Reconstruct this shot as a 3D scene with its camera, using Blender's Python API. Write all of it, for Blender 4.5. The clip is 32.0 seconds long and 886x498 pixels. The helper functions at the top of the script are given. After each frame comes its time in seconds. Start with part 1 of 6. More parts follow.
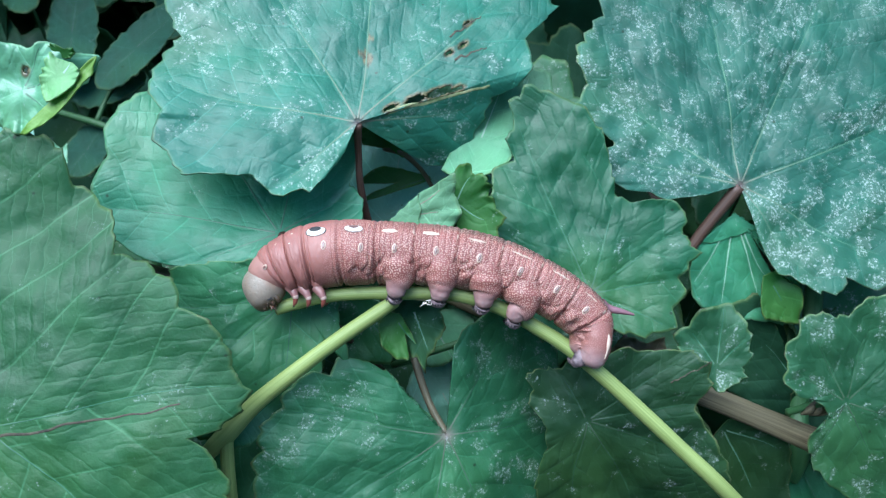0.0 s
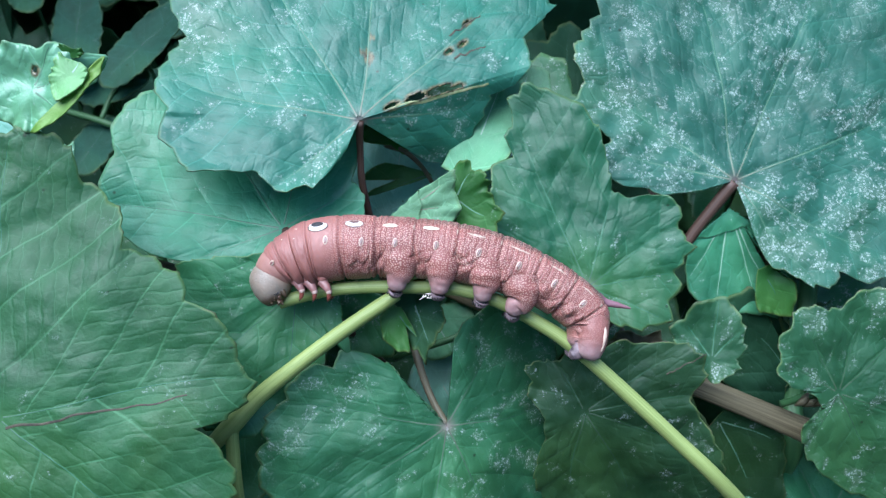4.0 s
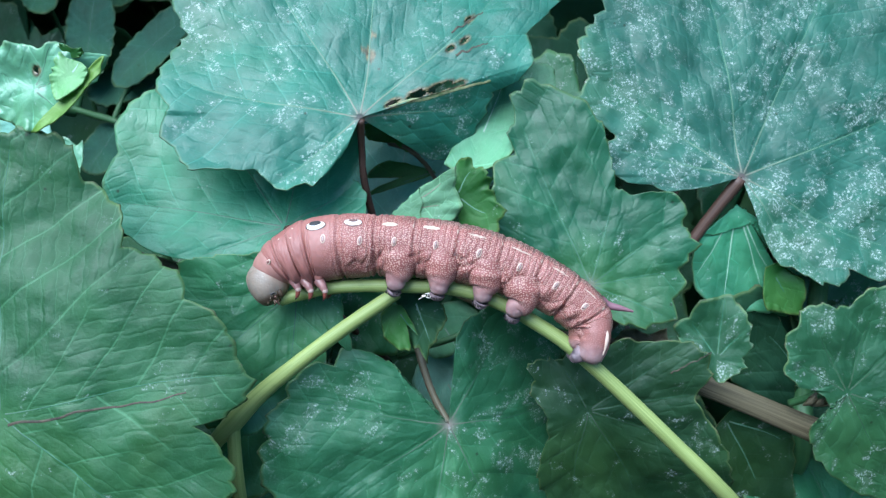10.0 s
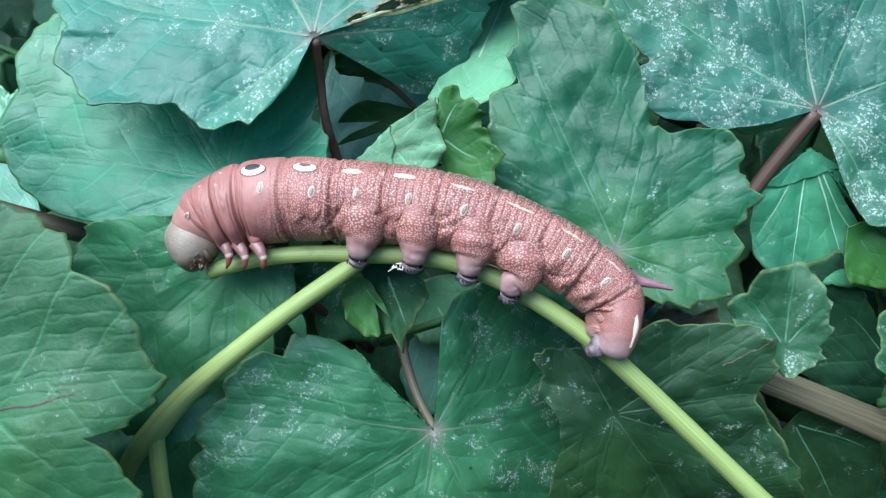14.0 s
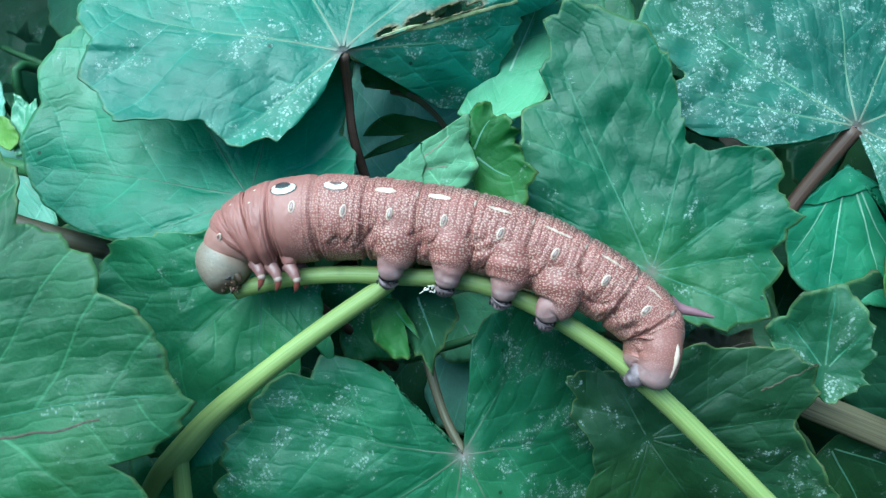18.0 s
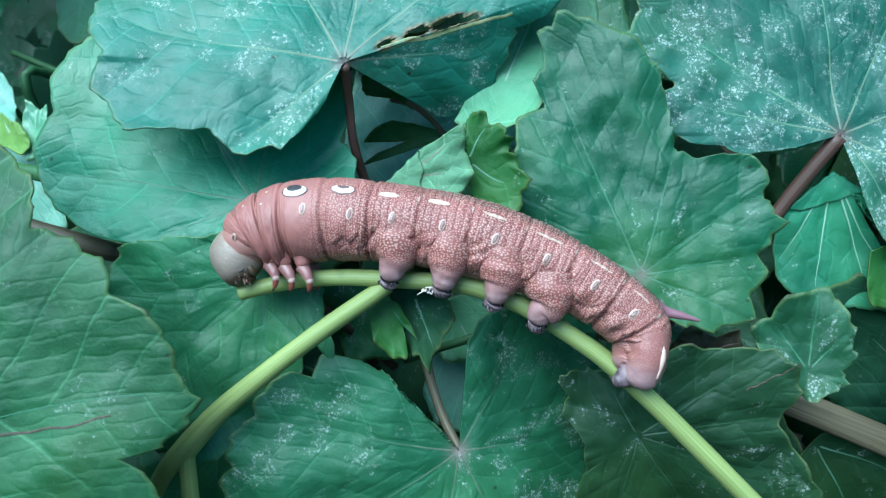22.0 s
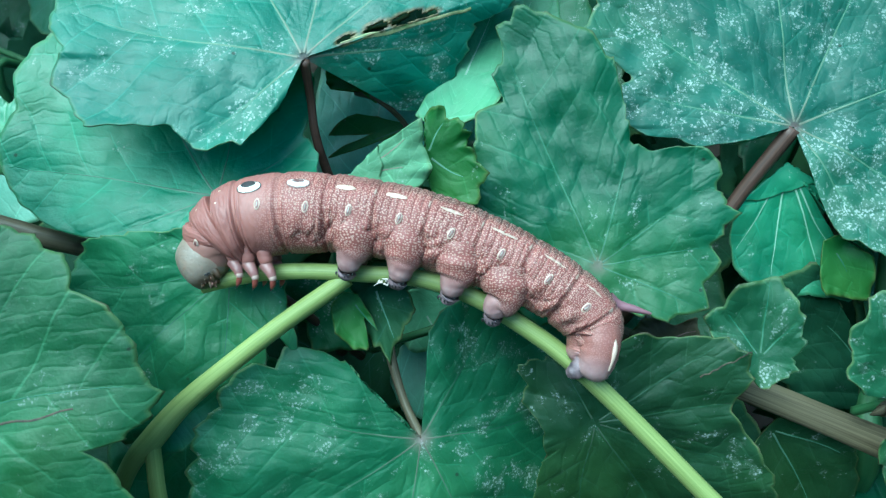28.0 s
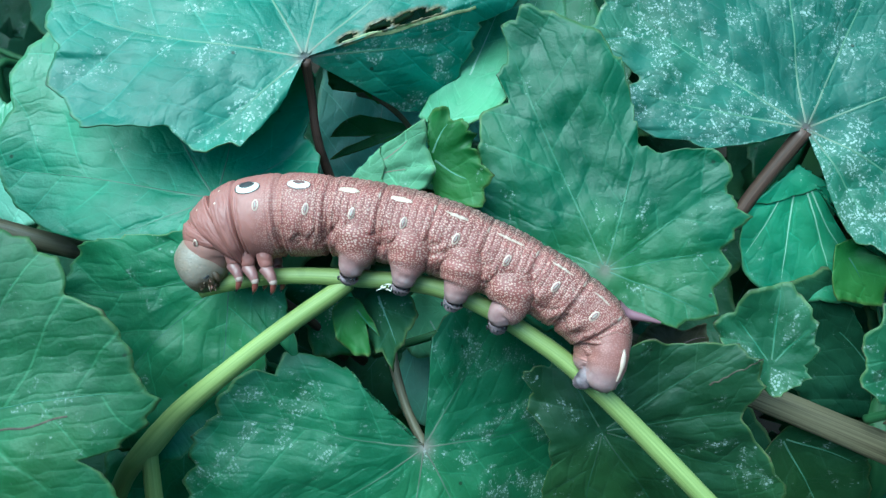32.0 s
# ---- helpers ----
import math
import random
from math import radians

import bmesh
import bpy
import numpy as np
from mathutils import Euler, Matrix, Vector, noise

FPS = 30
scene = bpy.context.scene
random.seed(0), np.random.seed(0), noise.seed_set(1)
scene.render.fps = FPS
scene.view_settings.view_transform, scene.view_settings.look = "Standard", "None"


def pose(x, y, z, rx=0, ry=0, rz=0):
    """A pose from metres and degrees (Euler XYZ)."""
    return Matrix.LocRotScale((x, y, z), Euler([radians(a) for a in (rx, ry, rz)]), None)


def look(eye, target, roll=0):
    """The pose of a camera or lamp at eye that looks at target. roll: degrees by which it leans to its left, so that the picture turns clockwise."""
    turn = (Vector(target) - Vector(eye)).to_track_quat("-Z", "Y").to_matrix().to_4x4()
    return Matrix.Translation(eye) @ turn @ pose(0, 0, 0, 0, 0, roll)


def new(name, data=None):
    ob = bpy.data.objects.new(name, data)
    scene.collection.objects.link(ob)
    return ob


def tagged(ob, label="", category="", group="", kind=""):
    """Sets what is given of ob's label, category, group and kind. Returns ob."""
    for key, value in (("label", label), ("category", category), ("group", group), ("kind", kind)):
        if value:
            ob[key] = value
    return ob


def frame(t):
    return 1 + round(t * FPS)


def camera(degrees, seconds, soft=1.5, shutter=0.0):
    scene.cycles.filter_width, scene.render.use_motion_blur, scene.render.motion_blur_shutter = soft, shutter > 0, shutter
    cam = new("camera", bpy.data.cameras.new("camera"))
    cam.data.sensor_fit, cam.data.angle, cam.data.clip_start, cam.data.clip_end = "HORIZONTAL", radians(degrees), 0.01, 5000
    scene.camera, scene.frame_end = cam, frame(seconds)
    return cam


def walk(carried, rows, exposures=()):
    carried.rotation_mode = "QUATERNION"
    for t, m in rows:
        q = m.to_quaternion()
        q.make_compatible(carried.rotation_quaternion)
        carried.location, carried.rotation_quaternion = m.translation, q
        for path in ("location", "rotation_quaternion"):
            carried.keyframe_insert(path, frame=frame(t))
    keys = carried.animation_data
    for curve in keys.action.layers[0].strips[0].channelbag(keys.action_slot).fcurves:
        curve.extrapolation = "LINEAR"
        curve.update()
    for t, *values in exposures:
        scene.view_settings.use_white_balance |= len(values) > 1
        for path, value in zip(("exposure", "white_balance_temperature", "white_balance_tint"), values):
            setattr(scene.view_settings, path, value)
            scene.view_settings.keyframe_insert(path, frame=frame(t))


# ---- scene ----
# Plan space: millimetres on the starting camera's axes, x right, y up, z back towards it. The origin is where the walk
# begins.
EYE, TILT = 0.6, -40.0
PLAN = pose(0, 0, EYE, 90 + TILT, 0, 0)


def mm(x, y, z):
    return Vector((x, y, z)) * 0.001


cam = camera(57.2, 32.0, soft=1.25)
cam.data.dof.use_dof = True
cam.data.dof.focus_distance = 0.143
cam.data.dof.aperture_fstop = 48.0
# seconds, then millimetres and degrees in plan space
ROWS = [
    (0.0, -0.00, -0.00, -0.00, -0.00, 0.00, -0.00),
    (0.5, -0.20, -0.34, -1.59, -0.03, -0.18, -0.05),
    (1.0, 0.57, -0.22, -2.03, -0.41, -0.25, -0.21),
    (1.5, 0.10, -0.09, -0.11, -0.13, -0.22, -0.30),
    (2.0, -0.68, -0.58, 2.96, -0.07, 0.16, -0.12),
    (2.5, -0.48, -0.27, 2.36, -0.21, 0.15, 0.02),
    (4.5, 1.15, -0.15, 4.51, -0.19, 0.07, -0.17),
    (5.0, 2.88, 0.73, 5.70, 0.18, -0.06, -0.20),
    (5.5, 3.03, -0.04, 5.55, 0.14, -0.57, -0.32),
    (6.0, 3.17, -0.48, 10.33, 0.59, -1.48, -0.43),
    (6.5, 2.59, -1.12, 9.81, 0.49, -1.22, -0.34),
    (7.0, 5.94, -0.04, 9.04, 0.22, -0.98, -0.28),
    (7.5, 5.27, -1.29, 8.47, 0.34, -0.55, -0.29),
    (8.0, 5.14, -0.59, 8.18, 0.23, -0.74, -0.56),
    (8.5, 4.96, -0.47, 9.30, 0.37, -0.40, -0.41),
    (9.0, 4.47, -1.21, 9.95, 0.23, -0.19, -0.38),
    (9.5, 3.29, -1.08, 9.57, 0.32, 0.20, -0.33),
    (10.0, 4.50, -0.53, 2.76, -0.34, 1.62, -0.22),
    (10.5, 7.38, -1.42, -5.49, -1.33, 2.72, -0.53),
    (11.0, 7.78, -1.02, -10.68, -1.95, 3.16, -0.68),
    (11.5, 8.14, -1.02, -12.64, -1.94, 3.81, -0.42),
    (12.0, 9.61, -2.35, -18.15, -2.16, 4.27, -0.29),
    (12.5, 7.14, -3.43, -25.97, -2.31, 4.88, -0.29),
    (13.0, 9.45, -4.77, -34.44, -2.68, 4.61, -0.64),
    (13.5, 11.87, -4.44, -36.79, -2.62, 4.89, -0.84),
    (14.0, 13.99, -4.35, -36.45, -1.90, 4.83, -0.75),
    (14.5, 13.42, -3.70, -37.26, -2.00, 5.03, -0.59),
    (16.5, 13.27, -1.50, -35.06, -1.72, 4.89, -0.27),
    (17.0, 10.48, -0.69, -36.32, -1.39, 5.11, -0.49),
    (17.5, 8.77, -0.79, -38.89, -1.77, 4.68, -0.35),
    (18.0, 9.80, -1.43, -39.30, -1.81, 5.26, -0.50),
    (18.5, 8.80, -0.85, -37.96, -1.76, 4.93, -0.57),
    (19.0, 9.41, -1.01, -36.70, -1.53, 5.16, -0.51),
    (19.5, 8.95, -0.42, -36.57, -1.74, 5.04, -0.36),
    (20.0, 9.97, -0.30, -36.53, -1.96, 5.10, -0.41),
    (20.5, 11.56, -1.40, -37.34, -2.02, 5.38, -0.75),
    (21.0, 10.97, -0.84, -34.41, -1.82, 5.38, -0.55),
    (21.5, 10.60, -0.82, -34.50, -1.82, 5.20, -0.49),
    (22.0, 11.41, -0.56, -34.55, -1.85, 5.54, -0.41),
    (22.5, 11.95, -0.91, -35.43, -1.85, 5.35, -0.59),
    (23.0, 11.87, -0.77, -35.61, -2.11, 4.88, -0.61),
    (23.5, 12.23, -0.62, -34.76, -2.00, 4.99, -0.48),
    (24.0, 12.00, -0.11, -34.95, -2.02, 5.05, -0.52),
    (24.5, 14.01, -0.82, -35.43, -2.20, 5.18, -0.56),
    (25.0, 13.99, -1.54, -36.91, -2.54, 4.97, -0.69),
    (25.5, 13.98, -1.01, -35.58, -2.73, 4.78, -0.80),
    (27.5, 15.42, 0.34, -33.46, -2.77, 4.89, -0.66),
    (28.0, 16.44, 0.60, -32.61, -2.88, 4.75, -0.78),
    (28.5, 15.77, 0.21, -31.94, -2.63, 4.73, -0.57),
    (29.0, 16.01, 0.63, -32.10, -2.71, 4.89, -0.49),
    (29.5, 15.50, 1.44, -32.29, -2.56, 4.88, -0.37),
    (30.0, 16.09, 0.55, -34.25, -2.73, 4.65, -0.70),
    (30.5, 16.76, 0.19, -35.22, -2.88, 4.58, -0.93),
    (31.0, 16.76, 0.64, -35.45, -2.95, 4.98, -0.90),
    (31.5, 16.89, 0.96, -34.38, -2.71, 4.96, -0.75),
    (32.0, 16.14, 0.82, -35.58, -2.75, 4.99, -0.68),
]
walk(cam, [(t, PLAN @ pose(x / 1000, y / 1000, z / 1000, rx, ry, rz)) for t, x, y, z, rx, ry, rz in ROWS],
     exposures=[(0.0, 1.38, 5400, -1), (2.0, 1.38, 5440, 4), (5.0, 1.38, 5440, 5), (7.0, 1.38, 5370, 0), (9.5, 1.38, 5350, 1), (11.0, 1.38, 5420, -1), (13.0, 1.50, 5520, -2), (14.0, 1.50, 5520, -2), (17.0, 1.38, 5040, -23), (19.0, 1.38, 5040, -21), (21.0, 1.38, 5040, -14), (23.0, 1.39, 5090, -10), (25.0, 1.39, 5060, -21), (28.0, 1.38, 4980, -26), (30.0, 1.38, 4960, -21), (32.0, 1.38, 4960, -25)])

# ---- light: open shade under a bright cool sky ----
world = bpy.data.worlds.new("sky")
scene.world = world
world.use_nodes = True
wn = world.node_tree.nodes
sky = wn.new("ShaderNodeTexSky")
sky.sky_type, sky.sun_disc = "NISHITA", False
sky.sun_elevation, sky.sun_rotation = radians(72), radians(240)
world.node_tree.links.new(sky.outputs[0], wn["Background"].inputs[0])
wn["Background"].inputs[1].default_value = 0.15
sun = new("sun", bpy.data.lights.new("sun", "SUN"))
sun.data.energy, sun.data.angle, sun.data.color = 2.75, radians(58), (1.0, 0.98, 0.96)
sun.matrix_world = look((-0.5, -0.12, 2.2), (0, 0.1, 0.4))


# ---- materials ----
def shader(name, rough=0.5, spec=0.5):
    m = bpy.data.materials.new(name)
    m.use_nodes = True
    b = m.node_tree.nodes["Principled BSDF"]
    b.inputs["Roughness"].default_value = rough
    b.inputs["Specular IOR Level"].default_value = spec
    return m, m.node_tree.nodes, m.node_tree.links, b


def noise_node(n, l, coord, scale, detail=3.0, rough=0.55):
    t = n.new("ShaderNodeTexNoise")
    t.inputs["Scale"].default_value, t.inputs["Detail"].default_value, t.inputs["Roughness"].default_value = scale, detail, rough
    l.new(coord, t.inputs["Vector"])
    return t.outputs["Fac"]


def ramp(n, l, fac, *stops):
    r = n.new("ShaderNodeValToRGB")
    while len(r.color_ramp.elements) < len(stops):
        r.color_ramp.elements.new(0.5)
    for e, (p, c) in zip(r.color_ramp.elements, stops):
        e.position, e.color = p, (*c, 1) if len(c) == 3 else c
    l.new(fac, r.inputs[0])
    return r.outputs[0]


def grey(v):
    return (v, v, v)


def mix(n, l, fac, a, b, kind="MIX"):
    x = n.new("ShaderNodeMix")
    x.data_type, x.blend_type = "RGBA", kind
    for value, socket in ((fac, 0), (a, 6), (b, 7)):
        if isinstance(value, (int, float)):
            x.inputs[socket].default_value = value
        elif isinstance(value, tuple):
            x.inputs[socket].default_value = (*value, 1)
        else:
            l.new(value, x.inputs[socket])
    return x.outputs[2]


def calc(n, l, kind, a, b=0.0):
    x = n.new("ShaderNodeMath")
    x.operation = kind
    for value, socket in ((a, 0), (b, 1)):
        if isinstance(value, (int, float)):
            x.inputs[socket].default_value = value
        else:
            l.new(value, x.inputs[socket])
    return x.outputs[0]


def bump(n, l, b, height, strength=0.4, distance=0.0003):
    x = n.new("ShaderNodeBump")
    x.inputs["Strength"].default_value, x.inputs["Distance"].default_value = strength, distance
    l.new(height, x.inputs["Height"])
    l.new(x.outputs[0], b.inputs["Normal"])


def leaf_material(name, base=(0.035, 0.13, 0.06), speck=0.5, rough=0.42, fresh=0.0, spec=0.5, net_strength=1.0):
    """A vine leaf's blade: mottled green, side veins with rungs and a fine net between them, pale flecks left by mites, brown scars at the holes."""
    m, n, l, b = shader(name, rough, spec)
    co = n.new("ShaderNodeTexCoord").outputs["Object"]

    def field(key):
        a = n.new("ShaderNodeAttribute")
        a.attribute_name = key
        return a.outputs["Fac"]
    dark, light = tuple(c * 0.7 for c in base), tuple(c * 1.32 + 0.008 for c in base)
    pale = tuple(c * 2.0 + 0.04 for c in base)
    col = ramp(n, l, noise_node(n, l, co, 55, 5, 0.62), (0.3, dark), (0.7, light))
    yellow = noise_node(n, l, co, 22, 3)
    col = mix(n, l, calc(n, l, "MULTIPLY", ramp(n, l, yellow, (0.5, grey(0)), (0.75, grey(1))), 0.3 + fresh), col, (0.1, 0.2, 0.035))
    wob = n.new("ShaderNodeTexNoise")
    wob.inputs["Scale"].default_value = 260
    l.new(co, wob.inputs["Vector"])
    sc = n.new("ShaderNodeVectorMath")
    sc.operation = "SCALE"
    sc.inputs["Scale"].default_value = 0.0016
    l.new(wob.outputs["Color"], sc.inputs[0])
    warp = n.new("ShaderNodeVectorMath")
    warp.operation = "ADD"
    l.new(co, warp.inputs[0])
    l.new(sc.outputs[0], warp.inputs[1])

    def cells(scale):
        v = n.new("ShaderNodeTexVoronoi")
        v.feature = "DISTANCE_TO_EDGE"
        v.inputs["Scale"].default_value = scale
        l.new(warp.outputs[0], v.inputs["Vector"])
        return v.outputs["Distance"]
    net, fine_net = cells(330), cells(900)
    # side veins and the rungs between them, faded where two main veins' fields meet
    ph, nr, clear = field("phase"), field("near"), field("clear")
    off = calc(n, l, "ABSOLUTE", calc(n, l, "SUBTRACT", calc(n, l, "FRACT", calc(n, l, "ADD", ph, calc(n, l, "MULTIPLY", noise_node(n, l, co, 140, 2), 0.12))), 0.5))
    side = calc(n, l, "MULTIPLY", ramp(n, l, off, (0.47, grey(0)), (0.49, grey(1))), clear)
    lane = calc(n, l, "MULTIPLY", calc(n, l, "FLOOR", ph), 0.37)
    step = calc(n, l, "ADD", calc(n, l, "ADD", calc(n, l, "MULTIPLY", nr, 0.4), lane), calc(n, l, "MULTIPLY", noise_node(n, l, co, 210, 2), 0.9))
    off3 = calc(n, l, "ABSOLUTE", calc(n, l, "SUBTRACT", calc(n, l, "FRACT", step), 0.5))
    rung = calc(n, l, "MULTIPLY", ramp(n, l, off3, (0.455, grey(0)), (0.49, grey(1))), clear)
    line = ramp(n, l, net, (0.0, grey(1)), (0.06, grey(0)))
    patch = ramp(n, l, noise_node(n, l, co, 60, 3), (0.35, grey(0.25)), (0.65, grey(1)))
    col = mix(n, l, calc(n, l, "MULTIPLY", calc(n, l, "MULTIPLY", side, patch), min(1.0, 0.42 * net_strength)), col, pale)
    col = mix(n, l, calc(n, l, "MULTIPLY", calc(n, l, "MULTIPLY", rung, patch), 0.22 * net_strength), col, pale)
    col = mix(n, l, calc(n, l, "MULTIPLY", line, 0.06 * net_strength), col, pale)
    # pale flecks in drifts, thickest beside the veins
    dots = n.new("ShaderNodeTexVoronoi")
    dots.inputs["Scale"].default_value = 2100
    l.new(warp.outputs[0], dots.inputs["Vector"])
    dot = ramp(n, l, dots.outputs["Distance"], (0.4, grey(1)), (0.54, grey(0)))
    drift = ramp(n, l, noise_node(n, l, co, 170, 5, 0.75), (0.64 - 0.14 * speck, grey(0)), (0.7 - 0.14 * speck, grey(1)))
    where = ramp(n, l, noise_node(n, l, co, 34, 2), (0.34, grey(0)), (0.5, grey(1)))
    ragged = ramp(n, l, noise_node(n, l, co, 800, 3, 0.7), (0.44, grey(0)), (0.56, grey(1)))
    fleck = calc(n, l, "MULTIPLY", calc(n, l, "MULTIPLY", calc(n, l, "MULTIPLY", dot, ragged), drift), where)
    col = mix(n, l, calc(n, l, "MULTIPLY", fleck, min(0.66, 0.4 + 0.28 * speck)), col, (0.58, 0.68, 0.6))
    # a thin film of dust round the flecks
    col = mix(n, l, calc(n, l, "MULTIPLY", calc(n, l, "MULTIPLY", drift, where), 0.06 + 0.05 * speck), col, (0.4, 0.46, 0.4))
    # sparse dark specks and rusty stains
    pin = n.new("ShaderNodeTexVoronoi")
    pin.inputs["Scale"].default_value = 150
    l.new(co, pin.inputs["Vector"])
    col = mix(n, l, ramp(n, l, pin.outputs["Distance"], (0.035, grey(0.8)), (0.06, grey(0))), col, (0.012, 0.015, 0.01))
    stain = calc(n, l, "MULTIPLY", ramp(n, l, noise_node(n, l, co, 90, 5, 0.7), (0.7, grey(0)), (0.78, grey(0.55))), patch)
    col = mix(n, l, stain, col, (0.12, 0.09, 0.045))
    col = mix(n, l, field("scar"), col, ramp(n, l, noise_node(n, l, co, 900, 3), (0.35, (0.04, 0.026, 0.015)), (0.7, (0.26, 0.22, 0.1))))
    rim = field("rim")
    edge = ramp(n, l, rim, (0.6, (0.27, 0.33, 0.1)), (0.95, (0.2, 0.1, 0.07)))
    col = mix(n, l, calc(n, l, "MULTIPLY", ramp(n, l, rim, (0.15, grey(0)), (0.6, grey(0.42))), patch), col, edge)
    col = mix(n, l, calc(n, l, "MULTIPLY", field("joint"), 0.75), col, (0.27, 0.17, 0.17))
    l.new(col, b.inputs["Base Color"])
    # relief: sunken veins, puffed cells between them, fine grain
    high = calc(n, l, "ADD", calc(n, l, "MULTIPLY", noise_node(n, l, co, 240, 3), 0.3), calc(n, l, "MULTIPLY", noise_node(n, l, co, 1500, 3), 0.16))
    high = calc(n, l, "ADD", high, calc(n, l, "MULTIPLY", ramp(n, l, net, (0.0, grey(0)), (0.22, grey(1))), 0.05))
    high = calc(n, l, "ADD", high, calc(n, l, "MULTIPLY", ramp(n, l, fine_net, (0.0, grey(0)), (0.2, grey(1))), 0.012))
    valley = calc(n, l, "MULTIPLY", ramp(n, l, off, (0.4, grey(0)), (0.5, grey(1))), clear)
    dip = calc(n, l, "MULTIPLY", ramp(n, l, off3, (0.33, grey(0)), (0.5, grey(1))), clear)
    high = calc(n, l, "SUBTRACT", high, calc(n, l, "ADD", calc(n, l, "MULTIPLY", valley, 0.1), calc(n, l, "MULTIPLY", dip, 0.1)))
    bump(n, l, b, high, 0.75, 0.0007)
    l.new(ramp(n, l, noise_node(n, l, co, 120, 3), (0.3, grey(rough - 0.08)), (0.7, grey(rough + 0.16))), b.inputs["Roughness"])
    # light that comes through the blade
    thin = n.new("ShaderNodeBsdfTranslucent")
    l.new(mix(n, l, 0.6, col, (0.12, 0.34, 0.05)), thin.inputs[0])
    both = n.new("ShaderNodeMixShader")
    both.inputs[0].default_value = 0.31
    l.new(b.outputs[0], both.inputs[1])
    l.new(thin.outputs[0], both.inputs[2])
    l.new(both.outputs[0], n["Material Output"].inputs[0])
    return m


def vein_material(name, a, b2):
    """A vein: pale green, flushed with red where it leaves the petiole's joint."""
    m, n, l, b = shader(name, 0.5, 0.4)
    co = n.new("ShaderNodeTexCoord").outputs["Object"]
    root = n.new("ShaderNodeAttribute")
    root.attribute_name = "root"
    col = ramp(n, l, noise_node(n, l, co, 400, 4), (0.3, a), (0.7, b2))
    l.new(mix(n, l, root.outputs["Fac"], col, (0.2, 0.13, 0.115)), b.inputs["Base Color"])
    bump(n, l, b, noise_node(n, l, co, 1200, 3), 0.3, 0.0002)
    return m


def plain(name, a, b2, scale=300, rough=0.5, spec=0.5, relief=0.3, sub=0.0):
    """A two-tone grained material."""
    m, n, l, b = shader(name, rough, spec)
    co = n.new("ShaderNodeTexCoord").outputs["Object"]
    f = noise_node(n, l, co, scale, 4)
    l.new(ramp(n, l, f, (0.3, a), (0.7, b2)), b.inputs["Base Color"])
    bump(n, l, b, noise_node(n, l, co, scale * 3, 3), relief, 0.0002)
    if sub:
        b.inputs["Subsurface Weight"].default_value = sub
        b.inputs["Subsurface Radius"].default_value = (0.0015, 0.0006, 0.0004)
        b.inputs["Subsurface Scale"].default_value = 1.0
    return m


def streaked(name, a, b2, axis_scale=(1500, 60, 60), rough=0.5, spec=0.4):
    """Fibres along a stem: uses the stem's own lengthwise coordinates."""
    m, n, l, b = shader(name, rough, spec)
    uv = n.new("ShaderNodeUVMap")
    mp = n.new("ShaderNodeMapping")
    mp.inputs["Scale"].default_value = axis_scale
    l.new(uv.outputs[0], mp.inputs[0])
    f = noise_node(n, l, mp.outputs[0], 1.0, 4)
    co = n.new("ShaderNodeTexCoord").outputs["Object"]
    spot = noise_node(n, l, co, 140, 3)
    col = ramp(n, l, f, (0.3, a), (0.7, b2))
    col = mix(n, l, ramp(n, l, spot, (0.62, grey(0)), (0.74, grey(0.7))), col, tuple(c * 0.45 for c in a))
    l.new(col, b.inputs["Base Color"])
    bump(n, l, b, f, 0.2, 0.0002)
    return m


# both upper blades lean blue: the sky's reflection is put into the base
LEAF_TOP = leaf_material("leaf_blade_skylit", (0.036, 0.168, 0.108), 0.8, 0.46, 0.0, 0.6)
LEAF_FLECKED = leaf_material("leaf_blade_flecked", (0.027, 0.115, 0.074), 1.1, 0.5, 0.0, 0.52)
LEAF_GREEN = leaf_material("leaf_blade_green", (0.028, 0.128, 0.05), 0.7, 0.46, 0.0, 0.5)
# green lowered for leaves at lower right; their shade is put into the colour
LEAF_SHADE = leaf_material("leaf_blade_shade_tone", (0.0175, 0.056, 0.0195), 0.5, 0.5, 0.0, 0.35)
LEAF_MID = leaf_material("leaf_blade_mid", (0.018, 0.098, 0.04), 0.3, 0.43, 0.15, 0.45)
# flecked green, its base raised to offset the shadow on the lower leaf
LEAF_LIFTED = leaf_material("leaf_blade_lifted", (0.034, 0.138, 0.056), 0.8, 0.48, 0.0, 0.55)
# pale base stands in for open sky light on leaves in the gaps
LEAF_LIT = leaf_material("leaf_blade_lit", (0.13, 0.33, 0.17), 0.0, 0.5, 0.15)
LEAF_PALE = leaf_material("leaf_underside_pale", (0.15, 0.31, 0.16), 0.25, 0.55, 0.1, 0.5, 2.4)
LEAF_NEAR = leaf_material("leaf_blade_matt", (0.025, 0.1, 0.032), 0.15, 0.5, 0.05, 0.45, 2.2)
# base raised against the upper leaf's shadow; sky sheen is put into the colour
LEAF_SKY = leaf_material("leaf_blade_sky_bright", (0.055, 0.25, 0.13), 0.2, 0.44, 0.0, 0.6)
LEAF_HERB = leaf_material("herb_blade_dark", (0.03, 0.1, 0.065), 0.0, 0.6, 0.0, 0.2)
# mint base kept high so leaves deep in shade still look lit
LEAF_MINT = leaf_material("leaf_blade_mint", (0.2, 0.45, 0.33), 0.0, 0.45, 0.0, 0.8)
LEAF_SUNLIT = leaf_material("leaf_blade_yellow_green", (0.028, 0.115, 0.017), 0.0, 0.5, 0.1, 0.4)
